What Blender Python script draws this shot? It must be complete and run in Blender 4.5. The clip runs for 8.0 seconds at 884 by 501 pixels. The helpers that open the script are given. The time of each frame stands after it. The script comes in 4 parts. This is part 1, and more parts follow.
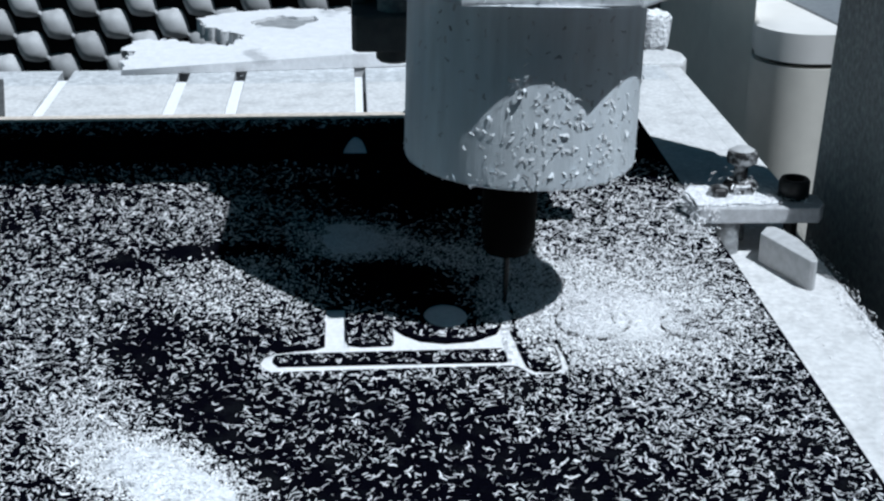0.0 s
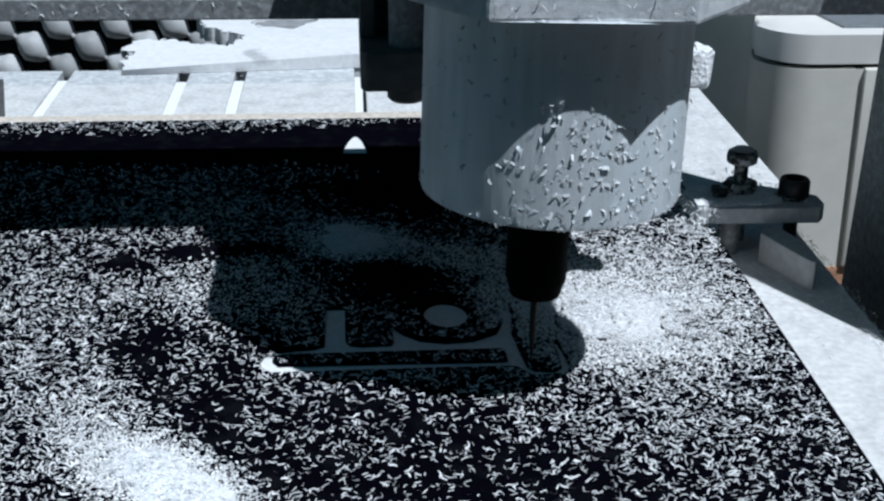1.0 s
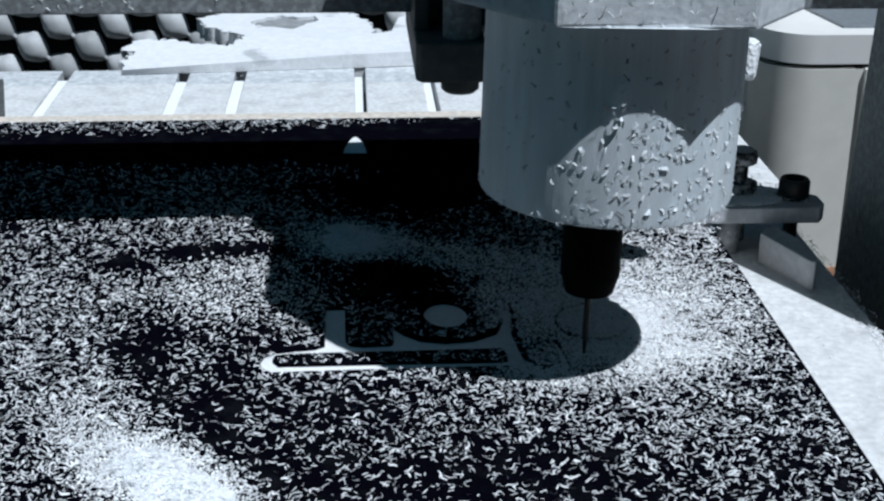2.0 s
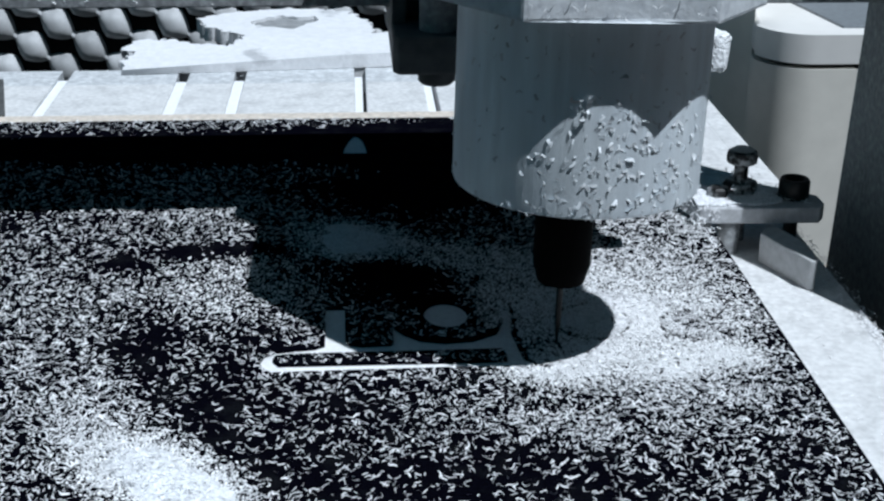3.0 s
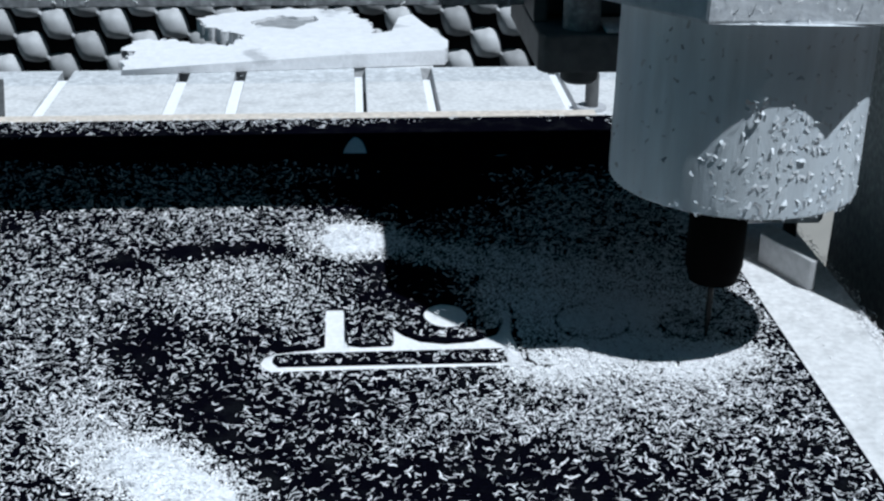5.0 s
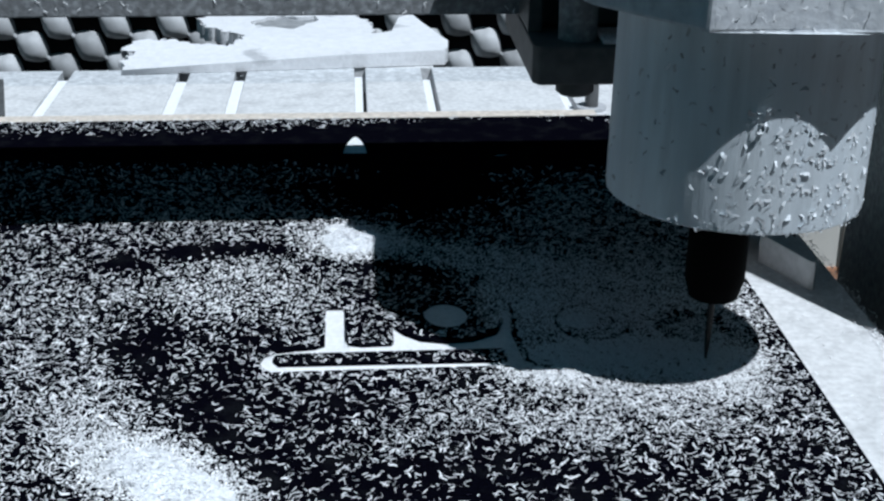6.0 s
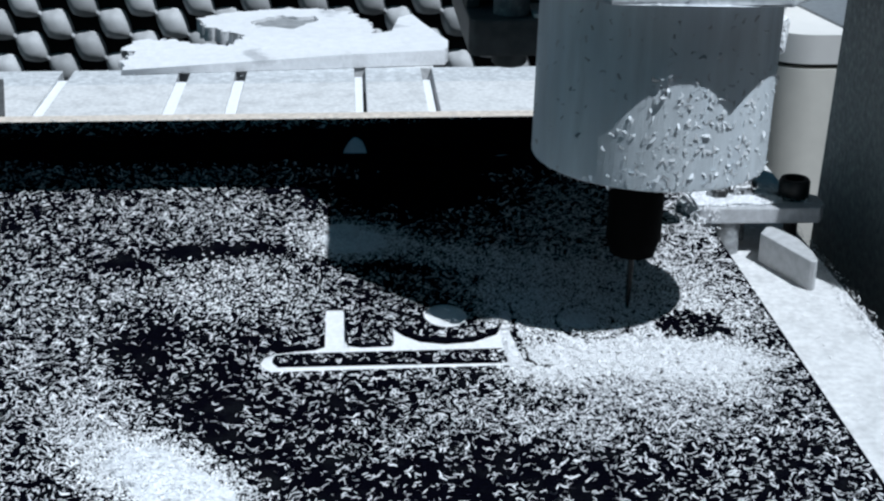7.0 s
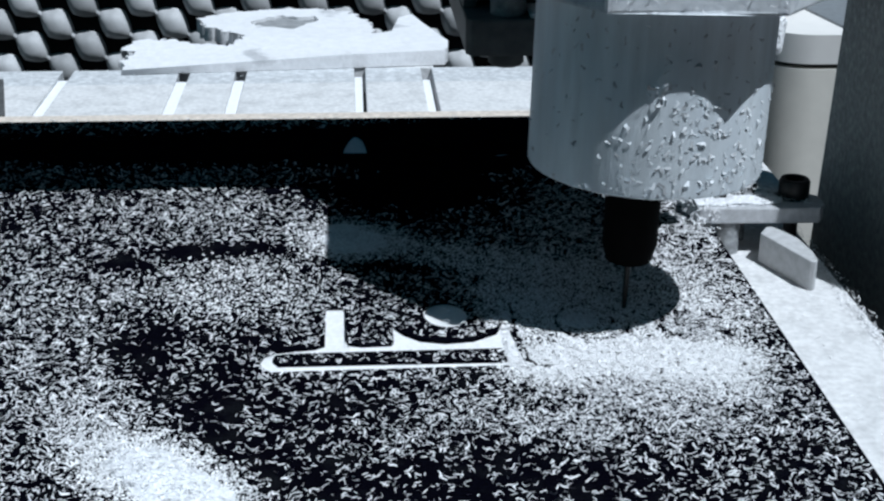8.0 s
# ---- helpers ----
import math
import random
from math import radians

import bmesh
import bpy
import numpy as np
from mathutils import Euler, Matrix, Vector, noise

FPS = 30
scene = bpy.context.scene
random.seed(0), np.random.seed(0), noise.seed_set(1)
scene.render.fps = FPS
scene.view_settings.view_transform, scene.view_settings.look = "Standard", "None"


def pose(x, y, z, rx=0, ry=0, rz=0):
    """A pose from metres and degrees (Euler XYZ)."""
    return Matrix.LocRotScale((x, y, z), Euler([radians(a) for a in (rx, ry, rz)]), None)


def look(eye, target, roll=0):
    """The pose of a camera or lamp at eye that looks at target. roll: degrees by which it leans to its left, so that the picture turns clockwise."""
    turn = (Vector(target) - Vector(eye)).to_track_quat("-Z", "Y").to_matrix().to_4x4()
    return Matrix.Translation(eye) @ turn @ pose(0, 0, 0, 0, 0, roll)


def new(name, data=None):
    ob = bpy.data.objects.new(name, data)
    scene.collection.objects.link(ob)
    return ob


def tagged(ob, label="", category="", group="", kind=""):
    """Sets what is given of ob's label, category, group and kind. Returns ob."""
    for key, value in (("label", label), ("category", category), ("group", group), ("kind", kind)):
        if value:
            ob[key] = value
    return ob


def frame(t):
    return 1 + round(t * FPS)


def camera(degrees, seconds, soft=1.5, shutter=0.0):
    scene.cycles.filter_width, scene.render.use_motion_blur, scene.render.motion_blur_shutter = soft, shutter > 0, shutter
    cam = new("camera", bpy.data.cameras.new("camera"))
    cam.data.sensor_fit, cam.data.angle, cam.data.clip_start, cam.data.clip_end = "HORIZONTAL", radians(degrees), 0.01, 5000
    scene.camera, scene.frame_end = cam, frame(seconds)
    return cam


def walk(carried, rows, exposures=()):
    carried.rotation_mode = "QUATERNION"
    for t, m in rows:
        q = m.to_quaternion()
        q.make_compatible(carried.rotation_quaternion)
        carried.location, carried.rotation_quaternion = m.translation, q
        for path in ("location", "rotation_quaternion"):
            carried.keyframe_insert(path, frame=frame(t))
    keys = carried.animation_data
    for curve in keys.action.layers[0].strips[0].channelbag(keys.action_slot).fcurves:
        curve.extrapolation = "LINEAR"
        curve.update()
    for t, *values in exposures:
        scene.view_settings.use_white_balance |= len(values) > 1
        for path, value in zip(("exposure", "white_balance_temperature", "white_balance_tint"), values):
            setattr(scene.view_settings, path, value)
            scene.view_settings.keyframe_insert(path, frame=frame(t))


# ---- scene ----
# ------------------------------------------------------------------ camera
cam = camera(35.49, 8.0, soft=2.4)
EYE = Vector((0.0, 0.0, 0.208))
AIM = (0.06136, 0.92383, -0.37784)
STAND = look(EYE, EYE + Vector(AIM), 0.4)
walk(cam, [(0.0, STAND), (8.0, STAND)], [(0.0, -0.25, 5650, 4), (8.0, -0.25, 5650, 4)])

# ------------------------------------------------------------------ sun and sky
SUN_FROM = Vector((0.345, -0.36, 1.0)).normalized()
world = bpy.data.worlds.new("sky")
scene.world = world
world.use_nodes = True
wn, wl = world.node_tree.nodes, world.node_tree.links
sky = wn.new("ShaderNodeTexSky")
sky.sky_type = "NISHITA"
sky.sun_disc = False
sky.sun_elevation = math.asin(SUN_FROM.z)
sky.sun_rotation = math.atan2(SUN_FROM.x, SUN_FROM.y)
sky.dust_density = 0.4
sky.ozone_density = 1.8
wn["Background"].inputs["Strength"].default_value = 0.0215
cast = wn.new("ShaderNodeMix")
cast.data_type, cast.blend_type = "RGBA", "MULTIPLY"
cast.inputs[0].default_value = 1.0
cast.inputs[7].default_value = (0.20, 1.24, 1.16, 1)
wl.new(sky.outputs[0], cast.inputs[6])
wl.new(cast.outputs[2], wn["Background"].inputs["Color"])
sun = new("sun", bpy.data.lights.new("sun", "SUN"))
sun.data.energy = 5.0
sun.data.angle = radians(0.55)
sun.data.color = (1.0, 0.965, 0.955)
sun.matrix_world = look(SUN_FROM * 3, (0, 0, 0))


# ------------------------------------------------------------------ materials
def material(name, colour, rough=0.6, metal=0.0, grain=0.0, grain_size=400.0, wear=None, wear_size=60.0,
             wear_at=0.55, wear_soft=0.12, bump=0.0, bump_size=800.0, islands=0.0, pieces=0.0, stretch=(1, 1, 1), specular=0.5):
    """Principled surface: fine grain, patches of a second colour, relief, and a change of tone from piece to piece."""
    m = bpy.data.materials.new(name)
    m.use_nodes = True
    n, l = m.node_tree.nodes, m.node_tree.links
    p = n["Principled BSDF"]
    p.inputs["Roughness"].default_value = rough
    p.inputs["Metallic"].default_value = metal
    p.inputs["Specular IOR Level"].default_value = specular
    coord = n.new("ShaderNodeTexCoord")
    scale = n.new("ShaderNodeMapping")
    scale.inputs["Scale"].default_value = stretch
    l.new(coord.outputs["Object"], scale.inputs["Vector"])
    base = n.new("ShaderNodeRGB")
    base.outputs[0].default_value = (*colour, 1)
    out = base.outputs[0]

    def noise_at(size, detail=4.0):
        t = n.new("ShaderNodeTexNoise")
        t.inputs["Scale"].default_value = size
        t.inputs["Detail"].default_value = detail
        l.new(scale.outputs[0], t.inputs["Vector"])
        return t.outputs["Fac"]

    def mixed(fac, a, b, blend="MIX"):
        x = n.new("ShaderNodeMix")
        x.data_type, x.blend_type = "RGBA", blend
        if isinstance(fac, float):
            x.inputs[0].default_value = fac
        else:
            l.new(fac, x.inputs[0])
        l.new(a, x.inputs[6])
        l.new(b, x.inputs[7])
        return x.outputs[2]

    def ranged(value, a, b, lo, hi):
        r = n.new("ShaderNodeMapRange")
        for k, v in zip((1, 2, 3, 4), (a, b, lo, hi)):
            r.inputs[k].default_value = v
        l.new(value, r.inputs[0])
        return r.outputs[0]

    if wear:
        second = n.new("ShaderNodeRGB")
        second.outputs[0].default_value = (*wear, 1)
        fac = ranged(noise_at(wear_size, 6.0), wear_at - wear_soft, wear_at + wear_soft, 0.0, 1.0)
        out = mixed(fac, out, second.outputs[0])
    if grain:
        out = mixed(1.0, out, ranged(noise_at(grain_size), 0.3, 0.7, 1 - grain, 1 + grain), "MULTIPLY")
    if islands:
        g = n.new("ShaderNodeNewGeometry")
        out = mixed(1.0, out, ranged(g.outputs["Random Per Island"], 0, 1, 1 - islands, 1 + islands * 0.3), "MULTIPLY")
    if pieces:
        o = n.new("ShaderNodeObjectInfo")
        out = mixed(1.0, out, ranged(o.outputs["Random"], 0, 1, 1 - pieces, 1 + pieces), "MULTIPLY")
    l.new(out, p.inputs["Base Color"])
    if bump:
        b = n.new("ShaderNodeBump")
        b.inputs["Strength"].default_value = 1.0
        b.inputs["Distance"].default_value = bump
        l.new(noise_at(bump_size, 5.0), b.inputs["Height"])
        l.new(b.outputs[0], p.inputs["Normal"])
    return m


BLACK_TOP = material("black_laminate", (0.0018, 0.0018, 0.0040), 0.8, grain=0.4, grain_size=900, wear=(0.0055, 0.006, 0.008), wear_size=90, wear_at=0.60, wear_soft=0.10, bump=0.00004, bump_size=1500, specular=0.0)
WHITE_CORE = material("white_core", (0.82, 0.83, 0.84), 0.6, grain=0.07, grain_size=500, bump=0.00008, bump_size=900)
CHIP = material("white_chip", (0.90, 0.91, 0.93), 0.6, islands=0.30, specular=0.3)
POWDER_GRAIN = material("white_powder_grain", (0.93, 0.94, 0.95), 0.7, islands=0.10, specular=0.3)
# The white chip again in a greyer tone, for shavings on the housing.
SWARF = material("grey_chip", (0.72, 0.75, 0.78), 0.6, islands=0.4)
POWDER = material("white_powder", (0.86, 0.88, 0.90), 0.8, grain=0.22, grain_size=900, wear=(0.68, 0.70, 0.73), wear_size=620, wear_at=0.57, bump=0.0009, bump_size=700)
BED = material("dusted_aluminium", (0.66, 0.665, 0.67), 0.75, grain=0.14, grain_size=350, wear=(0.54, 0.545, 0.55), wear_size=70, wear_at=0.58, bump=0.0003, bump_size=500)
BARE_BED = material("thinly_dusted_aluminium", (0.50, 0.52, 0.54), 0.7, grain=0.15, grain_size=350, wear=(0.66, 0.68, 0.70), wear_size=160, wear_at=0.56, bump=0.0004, bump_size=420)
SLOT_DUST = material("slot_dust", (0.84, 0.85, 0.87), 0.85, grain=0.05, bump=0.0003, bump_size=500)
SLOT_SHADE = material("bare_slot", (0.03, 0.03, 0.035), 0.6, grain=0.2)
MDF = material("pale_fibreboard", (0.62, 0.56, 0.49), 0.8, grain=0.2, grain_size=300)
HOUSING = material("satin_steel", (0.77, 0.83, 0.87), 0.52, metal=0.10, grain=0.12, grain_size=240, wear=(0.60, 0.66, 0.71), wear_size=60, wear_at=0.56, wear_soft=0.10, bump=0.00015, bump_size=520, stretch=(1, 1, 0.14), specular=0.25)
RIM = material("dark_steel_rim", (0.10, 0.11, 0.12), 0.45, metal=0.6, grain=0.2)
NUT = material("blackened_steel", (0.002, 0.002, 0.0022), 0.7, grain=0.2, specular=0.04)
BIT = material("carbide", (0.012, 0.013, 0.014), 0.5, metal=0.3, grain=0.15)
CLAMP_CAST = material("painted_casting", (0.64, 0.67, 0.70), 0.6, grain=0.10, grain_size=220, wear=(0.50, 0.53, 0.57), wear_size=240, wear_at=0.60, bump=0.0002, bump_size=500)
CARRIAGE_DARK = material("dark_carriage", (0.085, 0.088, 0.09), 0.6, grain=0.25, grain_size=200, bump=0.0001, bump_size=600)
BEAM = material("dusty_beam", (0.24, 0.25, 0.26), 0.6, metal=0.2, grain=0.2, grain_size=300, wear=(0.4, 0.42, 0.44), wear_size=420, wear_at=0.58, bump=0.0003, bump_size=500)
PLATE = material("grey_side_plate", (0.21, 0.245, 0.255), 0.65, grain=0.3, grain_size=420, wear=(0.30, 0.33, 0.34), wear_size=300, wear_at=0.57, bump=0.0002, bump_size=700)
STEEL = material("dusty_steel", (0.50, 0.51, 0.53), 0.6, metal=0.15, grain=0.15, grain_size=400, bump=0.0001, bump_size=700)
BLACK_BOLT = material("black_oxide_bolt", (0.015, 0.015, 0.016), 0.4, metal=0.4, grain=0.2)
DUSTY_BOLT = material("dusty_black_bolt", (0.02, 0.02, 0.021), 0.5, metal=0.3, grain=0.2, wear=(0.42, 0.43, 0.44), wear_size=260, wear_at=0.54, wear_soft=0.08, bump=0.0004, bump_size=500)
SPACER = material("grey_block", (0.45, 0.46, 0.47), 0.7, grain=0.12, grain_size=300, bump=0.0001)
SHADED_CORE = material("torn_foam_core", (0.27, 0.28, 0.29), 0.9, grain=0.2, grain_size=160, bump=0.0006, bump_size=400)
FOAM = material("broken_foam_board", (0.74, 0.75, 0.77), 0.8, grain=0.06, grain_size=200, wear=(0.48, 0.49, 0.51), wear_size=22, wear_at=0.64, wear_soft=0.03, bump=0.0005, bump_size=400)
MAT_BLACK = material("black_backing", (0.006, 0.006, 0.007), 0.8, grain=0.3, specular=0.1)
MAT_PALE = material("pale_pad", (0.39, 0.40, 0.41), 0.8, grain=0.3, grain_size=60, pieces=0.3)
STRAP = material("grey_strap", (0.31, 0.32, 0.33), 0.85, grain=0.3, grain_size=80, pieces=0.3)
CASE = material("beige_plastic", (0.76, 0.74, 0.68), 0.5, grain=0.04, grain_size=80, bump=0.00005, bump_size=1500)
CASE_LID = material("pale_lid", (0.78, 0.77, 0.75), 0.45, grain=0.03, grain_size=80)
CASE_PANEL = material("grey_panel", (0.20, 0.22, 0.24), 0.4, grain=0.15, grain_size=300)
TERRACOTTA = material("terracotta_plastic", (0.62, 0.33, 0.20), 0.6, grain=0.06, grain_size=80)
SEAM = material("dark_seam", (0.02, 0.018, 0.016), 0.7)
FLOOR = material("concrete", (0.12, 0.115, 0.11), 0.8, grain=0.2, grain_size=30, wear=(0.09, 0.088, 0.085), wear_size=6, bump=0.0005)
SKY_BLOCK = material("grey_rendered_wall", (0.09, 0.09, 0.09), 0.85, grain=0.08, grain_size=14, wear=(0.07, 0.07, 0.07), wear_size=3, bump=0.001, bump_size=60)
WALL = material("charcoal_wall", (0.03, 0.03, 0.032), 0.9, grain=0.3, grain_size=12, bump=0.001, bump_size=60)


# ------------------------------------------------------------------ mesh helpers
def part(name, bm, mat, parent=None, label="", smooth=False):
    me = bpy.data.meshes.new(name)
    bmesh.ops.recalc_face_normals(bm, faces=bm.faces[:])
    bm.to_mesh(me)
    bm.free()
    me.materials.append(mat)
    if smooth:
        for f in me.polygons:
            f.use_smooth = True
        me.set_sharp_from_angle(angle=radians(38))
    ob = new(name, me)
    ob.parent = parent
    return tagged(ob, label=label)


def thing(name, label, category, at=(0, 0, 0), group="", kind=""):
    return tagged(new(name), label, category, group, kind) if at == (0, 0, 0) else placed(name, label, category, at, group, kind)


def placed(name, label, category, at, group="", kind=""):
    ob = tagged(new(name), label, category, group, kind)
    ob.matrix_basis = pose(*at)
    return ob


def box(x0, x1, y0, y1, z0, z1, bevel=0.0, segments=2):
    bm = bmesh.new()
    bmesh.ops.create_cube(bm, size=1.0)
    for v in bm.verts:
        v.co = ((x0 + x1) / 2 + v.co.x * (x1 - x0), (y0 + y1) / 2 + v.co.y * (y1 - y0), (z0 + z1) / 2 + v.co.z * (z1 - z0))
    if bevel:
        bmesh.ops.bevel(bm, geom=bm.edges[:], offset=bevel, segments=segments, affect="EDGES", profile=0.6)
    return bm


def prism(points, z0, z1, bevel=0.0, segments=2):
    """An upright block over the outline points."""
    bm = bmesh.new()
    low = [bm.verts.new((x, y, z0)) for x, y in points]
    high = [bm.verts.new((x, y, z1)) for x, y in points]
    bm.faces.new(low[::-1])
    bm.faces.new(high)
    for i in range(len(points)):
        j = (i + 1) % len(points)
        bm.faces.new((low[i], low[j], high[j], high[i]))
    if bevel:
        level = [e for e in bm.edges if abs(e.verts[0].co.z - e.verts[1].co.z) < 1e-6] if len(points) > 14 else bm.edges[:]
        bmesh.ops.bevel(bm, geom=level, offset=bevel, segments=segments, affect="EDGES", profile=0.6)
    return bm


def turned(profile, sides=64, cx=0.0, cy=0.0):
    """A body of revolution about the upright through (cx, cy); profile: rows of radius and height."""
    bm = bmesh.new()
    rings = []
    for r, z in profile:
        if r < 1e-6:
            rings.append([bm.verts.new((cx, cy, z))])
        else:
            rings.append([bm.verts.new((cx + r * math.cos(2 * math.pi * i / sides), cy + r * math.sin(2 * math.pi * i / sides), z)) for i in range(sides)])
    for a, b in zip(rings, rings[1:]):
        for i in range(sides):
            j = (i + 1) % sides
            if len(a) == 1:
                bm.faces.new((a[0], b[j], b[i]))
            elif len(b) == 1:
                bm.faces.new((a[i], a[j], b[0]))
            else:
                bm.faces.new((a[i], a[j], b[j], b[i]))
    return bm


def plan_cut(outline, holes, z0, z1):
    """A flat plate with real openings, as a bmesh."""
    cu = bpy.data.curves.new("outline", "CURVE")
    cu.dimensions, cu.fill_mode = "2D", "BOTH"
    cu.extrude = (z1 - z0) / 2
    for pts in (outline, *holes):
        s = cu.splines.new("POLY")
        s.points.add(len(pts) - 1)
        for p, (x, y) in zip(s.points, pts):
            p.co = (x, y, 0, 1)
        s.use_cyclic_u = True
    ob = bpy.data.objects.new("outline", cu)
    scene.collection.objects.link(ob)
    bpy.context.view_layer.update()
    me = bpy.data.meshes.new_from_object(ob.evaluated_get(bpy.context.evaluated_depsgraph_get()))
    bm = bmesh.new()
    bm.from_mesh(me)
    bmesh.ops.translate(bm, verts=bm.verts[:], vec=(0, 0, (z0 + z1) / 2))
    bpy.data.objects.remove(ob)
    bpy.data.curves.remove(cu)
    bpy.data.meshes.remove(me)
    return bm


def oval(cx, cy, rx, ry, turn=0.0, n=40):
    c, s = math.cos(turn), math.sin(turn)
    pts = [(rx * math.cos(2 * math.pi * i / n), ry * math.sin(2 * math.pi * i / n)) for i in range(n)]
    return [(cx + c * x - s * y, cy + s * x + c * y) for x, y in pts]


def chips(name, places, parent=None, label="", category="", size=(0.0014, 0.0035), lift=0.0003, mat=None, slim=(0.11, 0.21), loose=1.0):
    """Curled shavings, joined in one mesh. places: rows of a point and the normal there."""
    rng = np.random.default_rng(len(places) + 7)
    count = len(places)
    p = np.array([q[0] for q in places], float)
    nrm = np.array([q[1] for q in places], float)
    ref = rng.normal(size=(count, 3))
    u = np.cross(nrm, ref)
    u /= np.linalg.norm(u, axis=1)[:, None]
    tilt = rng.normal(0, 0.22 * loose, count)[:, None]
    u = u * np.cos(tilt) + nrm * np.sin(tilt)
    v = np.cross(nrm, u)
    v /= np.linalg.norm(v, axis=1)[:, None]
    roll = rng.normal(0, 0.4 * loose, count)[:, None]
    v = v * np.cos(roll) + np.cross(u, v) * np.sin(roll)
    w = np.cross(u, v)
    length = rng.uniform(*size, count)
    width = rng.uniform(*slim, count) * length
    curl = rng.normal(0.0, 0.5, count) * length
    bow = rng.normal(0.0, 1.0, count) * length
    sway = rng.normal(0.0, 2.2, count) * length
    verts = []
    for s, g in ((-0.5, 0.55), (-0.25, 1.0), (0.0, 0.9), (0.25, 1.0), (0.5, 0.55)):
        side_step = bow * (0.25 - s * s) + sway * s * (0.25 - s * s)
        mid = p + nrm * lift + u * (s * length)[:, None] + w * (curl * (0.25 - s * s))[:, None] + v * side_step[:, None]
        for side in (-0.5, 0.5):
            verts.append(mid + v * (side * width * g)[:, None])
    verts = np.stack(verts, 1).reshape(-1, 3)
    idx = np.arange(count)[:, None, None] * 10
    quads = np.array([[0, 1, 3, 2], [2, 3, 5, 4], [4, 5, 7, 6], [6, 7, 9, 8]])[None]
    faces = (idx + quads).reshape(-1, 4)
    me = bpy.data.meshes.new(name)
    me.from_pydata(verts.tolist(), [], faces.tolist())
    me.materials.append(mat or CHIP)
    ob = new(name, me)
    ob.parent = parent
    return tagged(ob, label, category, kind="stuff")


# ------------------------------------------------------------------ surroundings
def surroundings():
    tagged(part("floor", box(-12, 12, -12, 12, -0.90, -0.85), FLOOR), "grey concrete yard floor under the machine", "floor", kind="structure")
    tagged(part("wall_north", box(-3.0, 3.0, 2.4, 2.5, -0.85, 1.6), WALL), "dark charcoal wall behind the machine", "wall", kind="structure")
    # Two walls out of view, added to cut the low sky light.
    tagged(part("wall_south", box(-3.0, 3.0, -2.3, -2.2, -0.85, 2.9), SKY_BLOCK), "grey wall out of view, added to block low sky light", "wall", kind="structure")
    tagged(part("wall_east", box(2.9, 3.0, -2.2, 2.4, -0.85, 2.9), SKY_BLOCK), "grey wall out of view, added to block low sky light", "wall", kind="structure")


X_PAD, Z_PAD = -0.2615, -0.0665


def pad_screen():
    """A black upright screen with pale padded squares in a checker, out behind the bed."""
    screen = thing("padded_screen", "black screen with pale padded squares behind the bed", "screen")
    part("backing", box(-0.62, 0.32, 1.128, 1.150, -0.85, 0.10, 0.004), MAT_BLACK, screen)
    bm = bmesh.new()
    n = 10
    grid = [[None] * (n + 1) for _ in range(n + 1)]
    for i in range(n + 1):
        for j in range(n + 1):
            a, b = 2 * i / n - 1, 2 * j / n - 1
            h = max(0.0, (1 - abs(a) ** 3.0) * (1 - abs(b) ** 3.0)) ** 0.55
            ca = a * math.sqrt(max(0.0, 1 - 0.30 * b * b))
            cb = b * math.sqrt(max(0.0, 1 - 0.30 * a * a))
            grid[i][j] = bm.verts.new((ca * 0.0124 - cb * 0.0030, -0.011 * h, cb * 0.0130))
    for i in range(n):
        for j in range(n):
            bm.faces.new((grid[i][j], grid[i + 1][j], grid[i + 1][j + 1], grid[i][j + 1]))
    first = part("pad", bm, MAT_PALE, screen, "pale grey padded square", smooth=True)
    bm = bmesh.new()
    for k in range(7):
        f = k / 6
        w = 0.0050 + 0.0020 * abs(2 * f - 1)
        for j in range(5):
            q = j / 4 * 2 - 1
            bm.verts.new((f * 0.0250 + q * w, -0.0055 * (1 - q * q), -f * 0.0185))
    bm.verts.ensure_lookup_table()
    for k in range(6):
        for j in range(4):
            bm.faces.new([bm.verts[i] for i in (k * 5 + j, k * 5 + j + 1, k * 5 + j + 6, k * 5 + j + 5)])
    strap = part("strap", bm, STRAP, screen, "grey strap", smooth=True)
    for row in range(-4, 6):
        for col in range(-4, 20):
            spot = (X_PAD + col * 0.0465 - row * 0.0250, 1.128, Z_PAD + row * 0.0185)
            if not -0.60 < spot[0] < 0.28:
                continue
            if row == 0 and col == 0:
                first.location, strap.location = spot, spot
                continue
            for mesh in (first.data, strap.data):
                ob = new(mesh.name, mesh)
                ob.parent = screen
                ob.location = spot


